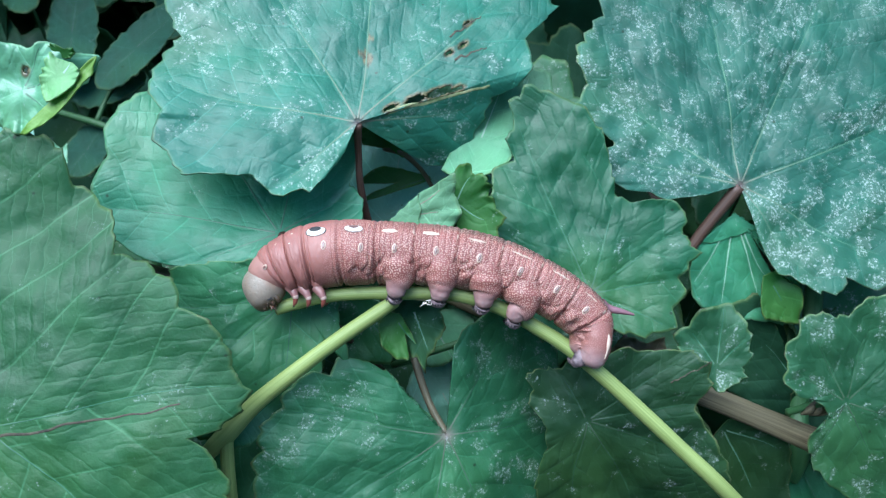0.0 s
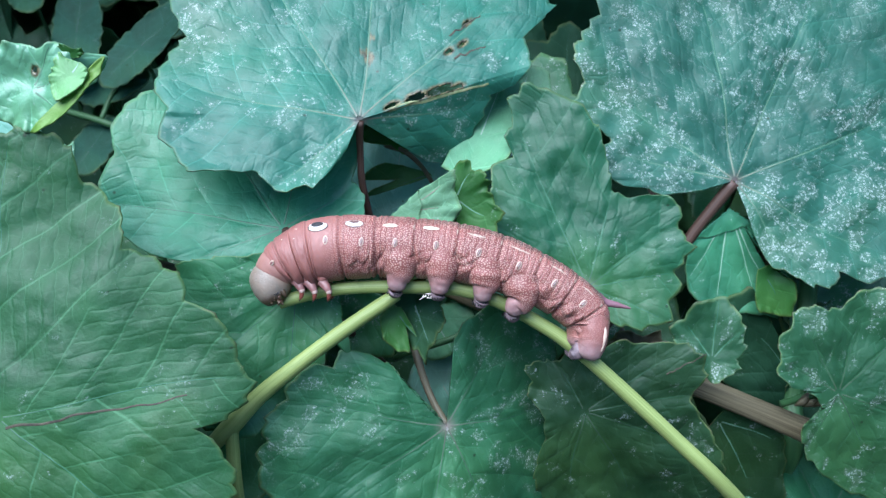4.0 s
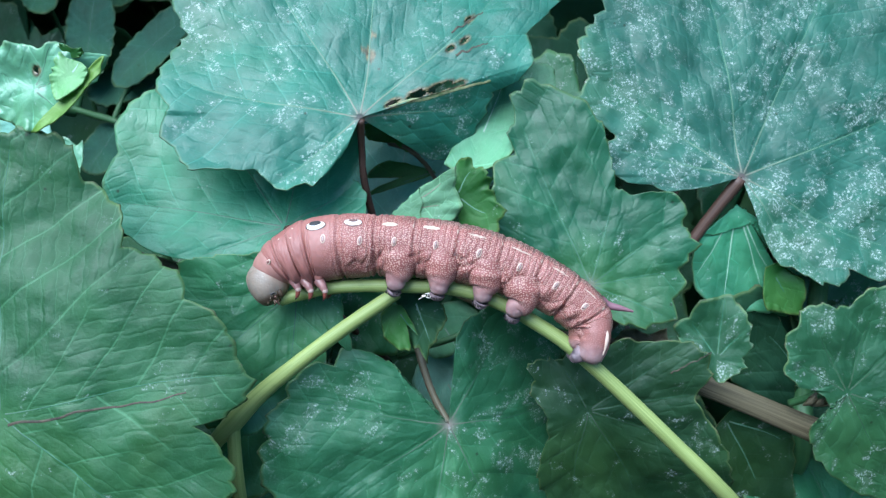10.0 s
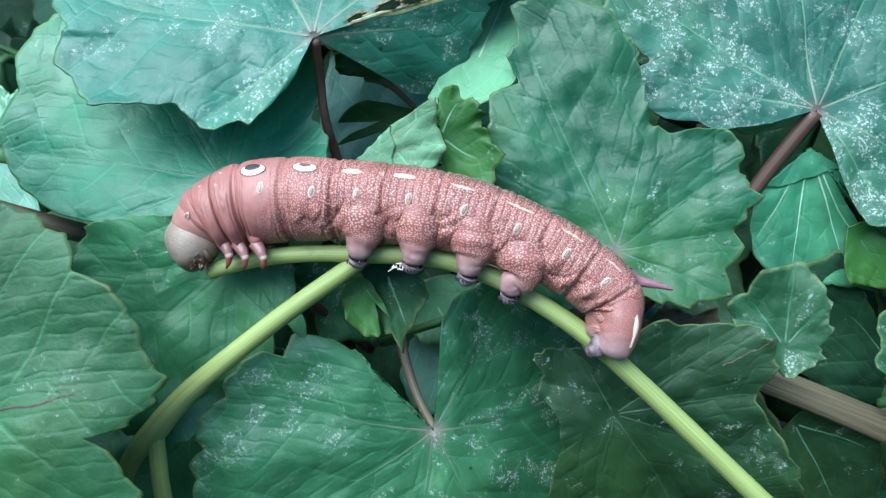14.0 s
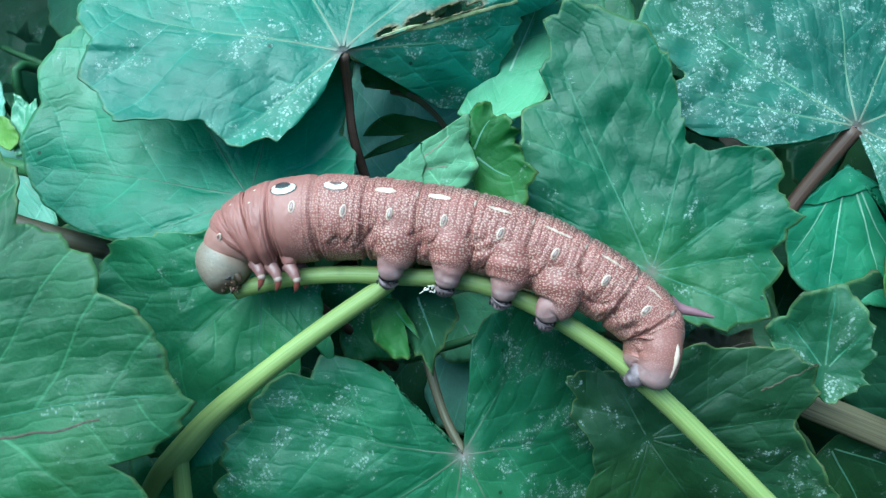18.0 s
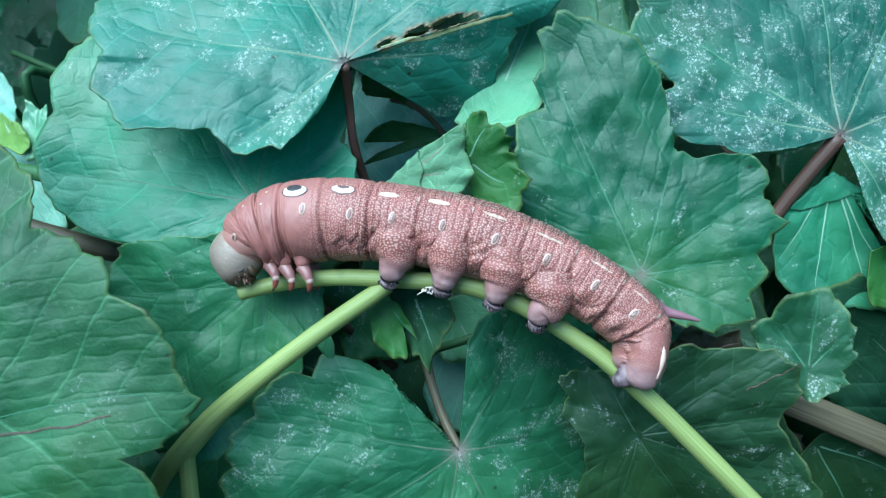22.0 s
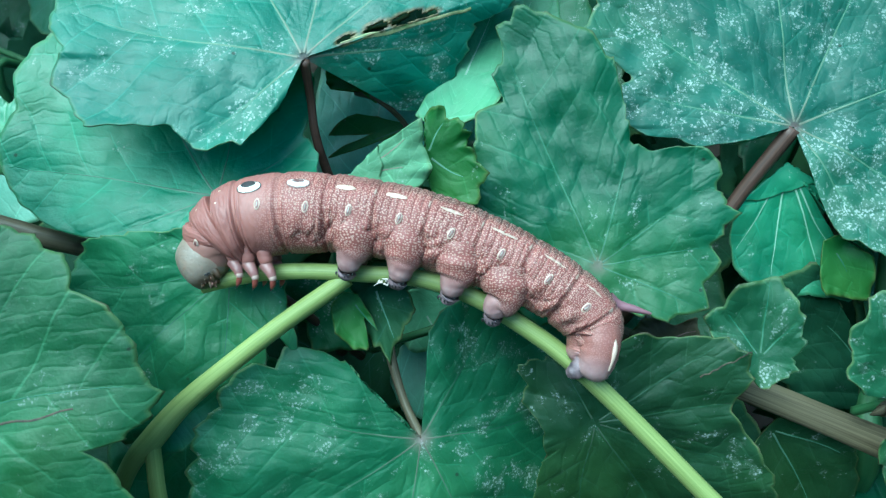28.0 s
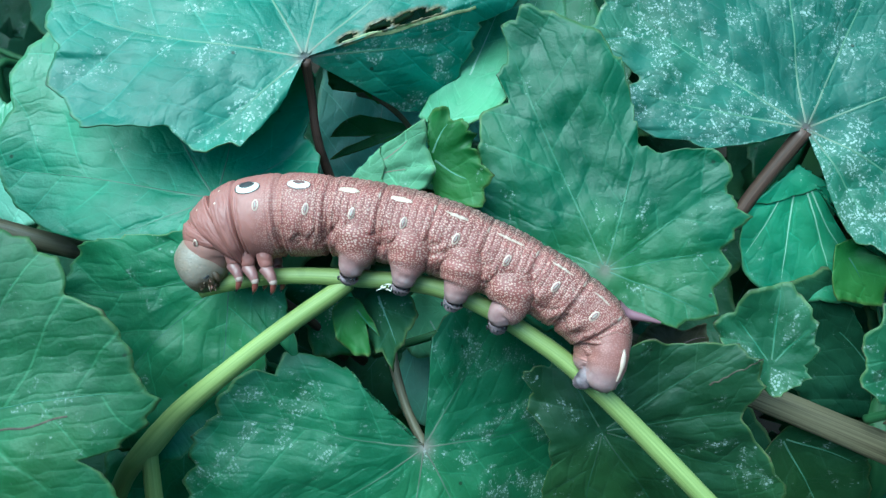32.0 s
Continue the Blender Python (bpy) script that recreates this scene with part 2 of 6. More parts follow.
LEAF_YELLOW = leaf_material("leaf_underside_bright", (0.17, 0.32, 0.045), 0.0, 0.45, 0.2, 0.5, 0.6)
LEAF_YELLOW_PALE = leaf_material("leaf_lobe_yellowish", (0.2, 0.42, 0.16), 0.0, 0.45, 0.1, 0.5, 0.6)
LEAF_DRY = leaf_material("leaf_blade_withered", (0.1, 0.085, 0.055), 0.0, 0.7, 0.0, 0.2)
LEAF_SIDE = leaf_material("leaf_blade_dull", (0.024, 0.092, 0.036), 0.7, 0.48, 0.0, 0.45)
# base raised to offset shadow from the caterpillar and stalk above
LEAF_SOFT = leaf_material("leaf_blade_soft", (0.036, 0.15, 0.06), 0.35, 0.48, 0.05, 0.45, 1.5)
# base darkened: the shade deep among the stems is put into the colour
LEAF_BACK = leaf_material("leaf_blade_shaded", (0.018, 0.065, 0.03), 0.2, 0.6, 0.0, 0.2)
VEIN = vein_material("leaf_vein_pale", (0.07, 0.185, 0.1), (0.105, 0.235, 0.13))
VEIN_BRIGHT = vein_material("leaf_vein_whitish", (0.24, 0.4, 0.27), (0.32, 0.48, 0.34))
# vein tone lowered to go with the blades that carry painted shade
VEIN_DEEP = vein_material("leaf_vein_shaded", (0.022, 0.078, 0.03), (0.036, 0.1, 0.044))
VEIN_DIM = vein_material("leaf_vein_dim", (0.03, 0.125, 0.058), (0.05, 0.16, 0.078))
FOLD_EDGE = plain("leaf_fold_dry", (0.14, 0.2, 0.07), (0.34, 0.34, 0.17), 700, 0.6)
CRACK = plain("dry_crack", (0.025, 0.022, 0.014), (0.095, 0.08, 0.048), 900, 0.8)
VEIN_RED = vein_material("leaf_vein_reddish", (0.2, 0.14, 0.11), (0.3, 0.22, 0.17))
STALK = streaked("young_stalk_green", (0.185, 0.235, 0.065), (0.285, 0.335, 0.11), (3400, 40, 1))
PETIOLE = streaked("petiole_red_brown", (0.045, 0.026, 0.019), (0.11, 0.06, 0.042), (2200, 40, 1))
LEAF_CURL = leaf_material("leaf_underside_yellowish", (0.17, 0.4, 0.22), 0.2, 0.3, 0.35, 0.9)
PETIOLE_TAN = streaked("petiole_olive_brown", (0.075, 0.066, 0.04), (0.165, 0.14, 0.088), (2200, 40, 1))
PETIOLE_GREEN = streaked("petiole_dark_green", (0.03, 0.09, 0.03), (0.06, 0.14, 0.05), (2200, 40, 1))
WOOD = streaked("old_wood_tan", (0.055, 0.045, 0.026), (0.185, 0.155, 0.093), (2600, 25, 1), 0.7, 0.2)
# soil tone lowered: shade in the gaps is put into its colour
SOIL = plain("soil_toned_dark", (0.008, 0.007, 0.005), (0.03, 0.024, 0.018), 60, 0.95, 0.1, 0.8)


# ---- shared builders ----
def part(name, bm, material, parent, label="", smooth=True):
    me = bpy.data.meshes.new(name)
    if isinstance(bm, tuple):
        me.from_pydata(*bm)
    else:
        bm.to_mesh(me)
        bm.free()
    me.materials.append(material)
    if smooth:
        me.polygons.foreach_set("use_smooth", [True] * len(me.polygons))
    ob = new(name, me)
    ob.parent = parent
    if label:
        ob["label"] = label
    return ob


def thing(name, at, label, category, group="", kind=""):
    ob = new(name)
    ob.empty_display_size = 0.005
    ob.matrix_world = PLAN @ Matrix.Translation(mm(*at))
    return tagged(ob, label, category, group, kind)


def curve_points(pts, steps=8):
    """A smooth line through the given places (and any values after the third, such as radii)."""
    p = np.array(pts, float)
    p = np.vstack([2 * p[0] - p[1], p, 2 * p[-1] - p[-2]])
    out = []
    for i in range(1, len(p) - 2):
        for k in range(steps):
            t = k / steps
            out.append(0.5 * (2 * p[i] + (p[i + 1] - p[i - 1]) * t + (2 * p[i - 1] - 5 * p[i] + 4 * p[i + 1] - p[i + 2]) * t * t
                              + (3 * p[i] - p[i - 1] - 3 * p[i + 1] + p[i + 2]) * t ** 3))
    out.append(p[-2])
    return np.array(out)


def tube(name, pts, material, parent, label="", sides=14, steps=8, ridge=0.04, seed=0, origin=(0, 0, 0), caps=True):
    """A tapered, slightly ribbed stem through places (x, y, z, radius) in millimetres, with lengthwise UVs."""
    c = curve_points(pts, steps)
    c[:, :3] -= origin
    d = np.gradient(c[:, :3], axis=0)
    d /= np.linalg.norm(d, axis=1)[:, None]
    up = np.array([0.1, 0.25, 1.0])
    verts, faces, uvs = [], [], []
    run = np.r_[0, np.cumsum(np.linalg.norm(np.diff(c[:, :3], axis=0), axis=1))]
    for i in range(len(c)):
        a = np.cross(d[i], up)
        a /= np.linalg.norm(a)
        b = np.cross(a, d[i])
        for k in range(sides):
            w = 2 * math.pi * k / sides
            r = c[i, 3] * (1 + ridge * math.cos(5 * w + seed) + 0.5 * ridge * noise.noise((run[i] * 0.25, w, seed)))
            verts.append(tuple((c[i, :3] + r * (math.cos(w) * a + math.sin(w) * b)) * 0.001))
    for i in range(len(c) - 1):
        for k in range(sides):
            q = (k + 1) % sides
            faces.append((i * sides + k, i * sides + q, (i + 1) * sides + q, (i + 1) * sides + k))
            u = (k / sides * 0.01, (k + 1) / sides * 0.01)
            v = (run[i] * 0.001, run[i + 1] * 0.001)
            uvs += [(u[0], v[0]), (u[1], v[0]), (u[1], v[1]), (u[0], v[1])]
    if caps:
        for i, flip in ((0, True), (len(c) - 1, False)):
            verts.append(tuple(c[i, :3] * 0.001))
            for k in range(sides):
                f = (i * sides + k, i * sides + (k + 1) % sides, len(verts) - 1)
                faces.append(f[::-1] if flip else f)
                uvs += [(0, 0)] * 3
    ob = part(name, (verts, [], faces), material, parent, label)
    ob.data.uv_layers.new(name="UVMap").data.foreach_set("uv", [x for uv in uvs for x in uv])
    return ob


def ripple(x, y, seed=0.0):
    """Smooth gradient noise over arrays of places, about -0.7 to 0.7."""
    xi, yi = np.floor(x), np.floor(y)
    fx, fy = x - xi, y - yi

    def slope_at(i, j):
        h = np.sin((xi + i) * 127.1 + (yi + j) * 311.7 + seed * 74.7) * 43758.5453
        a = 2 * math.pi * (h - np.floor(h))
        return np.cos(a) * (fx - i) + np.sin(a) * (fy - j)
    u, v = fx * fx * fx * (fx * (fx * 6 - 15) + 10), fy * fy * fy * (fy * (fy * 6 - 15) + 10)
    return (slope_at(0, 0) * (1 - u) + slope_at(1, 0) * u) * (1 - v) + (slope_at(0, 1) * (1 - u) + slope_at(1, 1) * u) * v


def vine_leaf(name, label, at, slope, lobes, material, cleft=False, cup=0.0, quilt=1.0, wave=1.0, veins=(), teeth=0.7, holes=(),
              petiole=None, petiole_mat=None, vein_mat=None, seed=1, dense=1.0, group="leaves of the vine", creases=(), pitch=7.4, cracks=(), hub=(0, 0), node=False):
    """A toothed vine leaf. lobes: (degrees, millimetres) of its tips and bays round its place. creases: (degrees of the way across it, mm off the place, rise per mm beyond it, from and to degrees).
    holes: (degrees, mm, half width in mm along, half width across; a negative one is a scar with no hole). veins: (degrees, mm) of the main veins, which leave the hub."""
    root = thing(name, at, label, "leaf", group)
    lob = sorted(lobes)
    xy = np.array([(r * math.cos(radians(a)), r * math.sin(radians(a))) for a, r in lob])
    if not cleft:
        xy = np.vstack([xy, xy[:1]])
    rim_len = np.r_[0, np.cumsum(np.linalg.norm(np.diff(xy, axis=0), axis=1))]
    total = rim_len[-1]
    count = int(min(600, max(96, total * 1.9)) * dense)
    rmax = max(r for _, r in lob)
    rings = int(max(12, min(58, rmax * 1.05)) * dense)
    rng = random.Random(seed)
    bends = [rng.uniform(-0.09, 0.09) for _ in veins]
    s = seed * 7.3
    knots = np.array([a for a, _ in lob] + [lob[0][0] + 360]), np.array([r for _, r in lob] + [lob[0][1]])

    def fields(x, y):
        """Distance to the nearest main vein, count along its side veins, and how clear of the next vein's field."""
        x, y = x - hub[0], y - hub[1]
        r, a = np.hypot(x, y), np.arctan2(y, x)
        fars, phs = [], []
        for (deg, ln), bend in zip(veins, bends):
            d = a - radians(deg) - bend * np.sin(np.clip(r / ln, 0, 1) * 3.0)
            along, across = r * np.cos(d), np.abs(r * np.sin(d))
            fars.append(np.where(along > 0, across + np.maximum(0, along - ln) * 0.7, r + across))
            phs.append((along - 0.72 * across - 0.005 * across ** 2) / pitch + 0.42 * (np.sin(d) > 0) + 0.5 * ripple(x * 0.05 + s, y * 0.05, deg))
        if not fars:
            return np.full_like(x, 99.0), np.zeros_like(x), np.zeros_like(x)
        fars, phs = np.array(fars), np.array(phs)
        k = fars.argmin(0)
        near = fars.min(0)
        ph = np.take_along_axis(phs, k[None], 0)[0]
        second = np.partition(fars, 1, 0)[1] if len(fars) > 1 else near + 9
        return near, ph, np.clip((second - near) / 2.2, 0, 1) * np.clip(r / 5, 0, 1)

    def surf(x, y):
        x, y = np.asarray(x, float), np.asarray(y, float)
        r = np.hypot(x, y)
        a = np.degrees(np.arctan2(y, x))
        z = slope[0] * x + slope[1] * y + cup * r * r / 50
        near, ph, clear = fields(x, y)
        off = np.abs(np.sin(math.pi * (ph - 0.0)))
        z = z + quilt * (0.5 * (1 - np.exp(-(near / 4.5) ** 2)) - 0.12 * np.exp(-(near / 0.7) ** 2)) * np.clip(r / 8, 0, 1)
        z = z + quilt * 0.15 * (off ** 0.6 - 0.65) * clear * np.clip(near / 3, 0, 1)
        z = z + quilt * 0.045 * (np.abs(np.sin(math.pi * (near * 0.4 + 0.37 * np.floor(ph) + 0.4))) ** 0.6 - 0.6) * off * clear
        z = z + quilt * (1.0 * ripple(x * 0.13 + s, y * 0.13, s) + 0.3 * ripple(x * 0.34, y * 0.34 + s, 3) + 0.22 * (0.35 - np.abs(ripple(x * 0.22 + s, y * 0.22, 8))))
        z = z + wave * 2.2 * ripple(x * 0.065 + s, y * 0.065 - s, 5) * np.clip(r / 12, 0, 1)
        edge = np.interp(np.where(a < knots[0][0], a + 360, a), *knots)
        z = z + wave * 1.5 * ripple(a * 0.09 + s, r * 0.03, 6) * np.clip(r / edge, 0, 1.1) ** 7
        for na, off_c, rise, a0, a1 in creases:
            inside_fold = np.zeros_like(x, bool)
            for turn in (-360, 0, 360):
                inside_fold |= (a + turn >= a0) & (a + turn <= a1)
            d = x * math.cos(radians(na)) + y * math.sin(radians(na)) - off_c
            z = z + np.where(inside_fold, rise * (np.sqrt(d * d + 0.6) + d) / 2, 0)
        return z

    n = count + (1 if cleft else 0)
    jit = np.array([rng.uniform(0.45, 1.45) for _ in range(400)])
    run = total * np.arange(n) / count
    k = np.clip(np.searchsorted(rim_len, run, "right") - 1, 0, len(xy) - 2)
    seg = rim_len[k + 1] - rim_len[k]
    f = ((run - rim_len[k]) / np.maximum(1e-6, seg))[:, None]
    p = xy[k] * (1 - f) + xy[k + 1] * f
    f = f[:, 0]
    beat = run / 5.4 + 0.45 * np.sin(run * 0.19 + seed) + 0.3 * np.sin(run * 0.083 + 2 * seed)
    saw = beat % 1
    tooth = 1.35 * teeth * jit[np.floor(beat).astype(int) % 400] * (np.sin(math.pi * saw) ** 0.6 + 0.55 * np.maximum(0, 1 - np.abs(saw - 0.62) / 0.13))
    r0 = np.linalg.norm(p, axis=1)
    p = p * (1 + (0.2 * seg * f * (1 - f) + tooth - 0.7 * teeth) / np.maximum(r0, 6))[:, None]
    g = (np.arange(1, rings + 1) / rings) ** 0.85
    x, y = (p[:, 0, None] * g).ravel(), (p[:, 1, None] * g).ravel()
    x, y = np.r_[0, x], np.r_[0, y]
    z = surf(x, y)
    near, ph, clear = fields(x, y)
    rim = np.zeros((n, rings))
    rim[:, -1] = np.where(np.abs(saw - 0.62) < 0.12, 1.0, 0.55)
    rim[:, -2] = 0.22
    scar, gone_at = np.zeros_like(x), np.zeros_like(x, bool)
    for ha, hr, hw, hb in holes:
        ca, sa = math.cos(radians(ha)), math.sin(radians(ha))
        u, w = x * ca + y * sa - hr, y * ca - x * sa
        e = np.hypot(u / (abs(hw) + 0.35), w / (hb + 0.35)) + 0.3 * ripple(x * 1.1, y * 1.1, seed)
        scar = np.maximum(scar, np.clip((1.3 - e) / 0.3, 0, 1))
    i = np.arange(n - 1 if cleft else n)
    q = (i + 1) % n
    a0, b0 = 1 + i * rings, 1 + q * rings
    j = np.arange(rings - 1)
    quads = np.stack([(a0[:, None] + j), (a0[:, None] + j + 1), (b0[:, None] + j + 1), (b0[:, None] + j)], -1).reshape(-1, 4)
    mx, my = x[quads].mean(1), y[quads].mean(1)
    gone = np.zeros(len(quads), bool)
    for ha, hr, hw, hb in holes:
        ca, sa = math.cos(radians(ha)), math.sin(radians(ha))
        u, w = mx * ca + my * sa - hr, my * ca - mx * sa
        gone |= (hw > 0) & ((u / hw) ** 2 + (w / hb) ** 2 + 0.8 * ripple(mx * 1.1, my * 1.1, seed) < 0.95)
    faces = [(0, int(u), int(w)) for u, w in zip(a0, b0)] + quads[~gone].tolist()
    ob = part("blade", ((np.stack([x, y, z], 1) * 0.001).tolist(), [], faces), material, root)
    joint = np.exp(-(np.hypot(x - hub[0], y - hub[1]) / 1.5) ** 2) if veins else np.zeros_like(x)
    for key, values in (("scar", scar), ("rim", np.r_[0, rim.ravel()]), ("joint", joint * (1.0 if cleft else 0.7 if node else 0.0)), ("phase", ph), ("near", np.minimum(near, 99)), ("clear", clear)):
        ob.data.attributes.new(key, "FLOAT", "POINT").data.foreach_set("value", values.astype(np.float32))
    thick = ob.modifiers.new("thickness", "SOLIDIFY")
    thick.thickness, thick.offset = 0.00028, -1
    # a low rib along each main vein
    vm = vein_mat or VEIN

    def rib(path, w0, w1, lift, flush=0.0):
        path = np.array(path)
        d = np.gradient(path, axis=0)
        d /= np.linalg.norm(d, axis=1)[:, None]
        nx, ny = -d[:, 1], d[:, 0]
        w = np.linspace(w0, w1, len(path))
        cols = []
        for o, h in ((-1, -0.08), (-0.5, 0.5), (0.5, 0.5), (1, -0.08)):
            px, py = path[:, 0] + nx * o * w, path[:, 1] + ny * o * w
            cols.append(np.stack([px, py, surf(px, py) + h * w * 0.25 + lift], 1) * 0.001)
        v = np.stack(cols, 1).reshape(-1, 3).tolist()
        f2 = [(a * 4 + b, a * 4 + b + 1, a * 4 + 5 + b, a * 4 + 4 + b) for a in range(len(path) - 1) for b in range(3)]
        return (v, [], f2), np.repeat(flush * np.exp(-np.linspace(0, 3.2, len(path))), 4)

    for (deg, ln), bend in zip(veins, bends):
        rr = np.linspace(0.9, ln, 48)
        aa = radians(deg) + bend * np.sin(rr / ln * 3.0)
        line = np.stack([hub[0] + rr * np.cos(aa), hub[1] + rr * np.sin(aa)], 1)
        la = np.degrees(np.arctan2(line[:, 1], line[:, 0]))
        within = np.hypot(line[:, 0], line[:, 1]) < 0.93 * np.interp(np.where(la < knots[0][0], la + 360, la), *knots)
        stop = len(line) if within.all() else int(np.argmin(within))
        if stop < 4:
            continue
        geo, flush = rib(line[:stop], 0.19 if vm in (VEIN, VEIN_BRIGHT) else 0.14, 0.04, 0.02, 0.55 if cleft else 0.2)
        v = part("main_vein", geo, vm, root)
        v.data.attributes.new("root", "FLOAT", "POINT").data.foreach_set("value", flush.astype(np.float32))
    for (ax, ay), (bx, by), wide, *other in cracks:
        t = np.linspace(0, 1, 40)
        geo, _ = rib(np.stack([ax + (bx - ax) * t, ay + (by - ay) * t + (0.5 if other else 0.9) * ripple(t * 7, t * 0 + 0.5, seed)], 1), wide, wide * 0.5, 0.07)
        part("fold_edge" if other else "crack", geo, other[0] if other else CRACK, root, "pale dry fold edge" if other else "dry brown crack")
    if petiole:
        tube("petiole", petiole, petiole_mat or PETIOLE, root, "", 12, 8, 0.05, seed, at)
    return root


# ---- ground ----
def ground():
    bm = bmesh.new()
    n = 60
    grid = [[None] * (n + 1) for _ in range(n + 1)]
    for i in range(n + 1):
        for j in range(n + 1):
            u, v = 2 * i / n - 1, 2 * j / n - 1
            x, y = math.copysign(abs(u) ** 3, u) * 60, math.copysign(abs(v) ** 3, v) * 60
            grid[i][j] = bm.verts.new((x, y + 0.5, 0.03 * noise.noise((x * 3, y * 3, 0)) + 0.01 * noise.noise((x * 14, y * 14, 1))))
    for i in range(n):
        for j in range(n):
            bm.faces.new((grid[i][j], grid[i + 1][j], grid[i + 1][j + 1], grid[i][j + 1]))
    me = bpy.data.meshes.new("ground")
    bm.to_mesh(me)
    bm.free()
    me.materials.append(SOIL)
    tagged(new("ground", me), "soil under the leaves, toned dark so the gaps look shaded", "ground", kind="structure")


ground()

# ---- leaves ----
# leaf places and outlines are set to fit the starting camera's view
A = dict(at=(-17.5, 25.9, -166.0), slope=(-0.15, -0.42), creases=[(-72, -0.3, -1.3, -64, 20)], lobes=[(-28, 15.5), (-19, 20.6), (4, 25.7), (14, 28.6), (16, 35.6), (21, 39.8), (30, 40.8), (34, 52.1), (56, 47.0), (75, 55.8), (80, 52.7), (96, 64.0), (110, 56.2), (125, 48.8), (132, 57.3), (147, 48.8), (151, 44.4), (154, 40.6), (162, 41.8), (169, 41.9), (178, 37.9), (185, 38.5), (193, 36.3), (199, 34.7), (202, 29.3), (205, 27.0), (209, 23.2), (216, 21.9), (229, 20.6), (234, 16.9), (240, 16.5), (246, 10.0), (251, 6.6)])
B = dict(at=(67.3, 14.5, -184.0), slope=(-0.16, -0.20), creases=[], lobes=[(-73, 13.0), (-69, 21.5), (-64, 22.4), (-56, 28.2), (-49, 32.4), (-42, 30.6), (-38, 38.2), (-34, 40.8), (-24, 48.2), (-11, 49.2), (-1, 58.4), (10, 57.9), (22, 70.4), (32, 58.9), (44, 64.0), (56, 70.4), (71, 65.6), (74, 51.0), (87, 55.1), (108, 59.5), (124, 55.3), (128, 49.4), (142, 47.2), (147, 41.4), (156, 41.6), (162, 30.0), (171, 32.9), (183, 27.3), (185, 21.6), (191, 17.2), (195, 8.5)])
C = dict(at=(0.7, -39.0, -170.0), slope=(-0.05, -0.10), creases=[(160, 0, 0.3, -360, 360), (-5, 3, -0.6, -360, 360)], lobes=[(129, 4.7), (131, 12.1), (131, 17.6), (136, 23.7), (142, 27.1), (150, 27.2), (152, 30.7), (163, 34.4), (168, 33.9), (175, 37.6), (182, 36.8), (185, 38.5), (196, 39.5), (215, 36.6), (235, 30.1), (252, 34.1), (272, 35.0), (294, 31.3), (316, 31.7), (338, 28.1), (362, 25.0), (379, 27.9), (391, 29.4), (399, 30.0), (412, 29.4), (427, 27.7), (438, 23.2), (445, 18.8)])
D = dict(at=(29.6, 3.1, -173.0), slope=(0.02, -0.10), creases=[], lobes=[(-179, 22.9), (-159, 21.9), (-132, 23.4), (-106, 22.9), (-81, 21.1), (-73, 20.6), (-59, 24.6), (-45, 27.9), (-40, 24.9), (-29, 24.9), (-24, 22.4), (-9, 24.1), (0, 20.7), (7, 22.4), (20, 21.3), (26, 16.0), (34, 12.5), (46, 11.2), (58, 12.6), (66, 16.0), (72, 19.0), (80, 22.7), (89, 27.6), (98, 30.1), (108, 33.6), (118, 31.9), (120, 28.2), (128, 24.8), (132, 21.2), (142, 22.9), (156, 21.2), (164, 18.7)])
E = dict(at=(-82.2, -25.2, -140.0), slope=(0.05, -0.10), creases=[(117, 22.5, 0.42, -360, 360)], lobes=[(-134, 26.8), (-97, 33.0), (-63, 39.2), (-38, 46.3), (-24, 48.4), (-18, 45.0), (-14, 41.6), (-12, 38.7), (-8, 43.5), (-4, 46.1), (0, 46.9), (3, 45.0), (10, 44.4), (15, 42.2), (23, 38.3), (27, 38.6), (32, 37.7), (40, 36.1), (46, 34.1), (53, 37.5), (64, 39.8), (68, 39.6), (70, 41.7), (75, 45.9), (83, 46.9), (97, 43.1), (125, 33.2), (167, 25.3)])
K = dict(at=(-34.2, 3.4, -170.0), slope=(-0.08, -0.32), creases=[], lobes=[(-178, 33.7), (-169, 27.5), (-159, 19.6), (-133, 10.1), (-69, 9.8), (-24, 13.7), (5, 17.0), (24, 18.4), (36, 17.3), (53, 26.2), (79, 31.1), (107, 38.7), (131, 42.6), (142, 44.7), (150, 43.7), (156, 39.7), (166, 40.1), (173, 37.9)])
M = dict(at=(-30.3, -9.1, -165.0), slope=(-0.10, -0.02), creases=[], lobes=[(-162, 28.0), (-144, 30.2), (-126, 33.5), (-113, 34.3), (-99, 27.7), (-79, 23.4), (-56, 11.1), (-53, 18.9), (-16, 8.3), (40, 8.9), (90, 8.0), (147, 12.1), (161, 18.8), (166, 23.2), (177, 26.0)])
F = dict(at=(30.4, -36.2, -171.0), slope=(0.04, 0.12), creases=[(-85, 0.5, -0.35, -360, 360)], lobes=[(-171, 8.9), (-140, 9.4), (-139, 12.0), (-122, 19.1), (-100, 27.1), (-72, 42.4), (-49, 43.8), (-27, 35.7), (-14, 29.6), (-1, 24.5), (7, 22.0), (12, 24.0), (20, 26.5), (28, 27.0), (36, 25.5), (43, 22.4), (55, 17.9), (67, 17.1), (77, 14.5), (107, 13.2), (123, 12.2), (131, 14.8), (141, 16.2), (150, 13.1), (163, 11.8)])
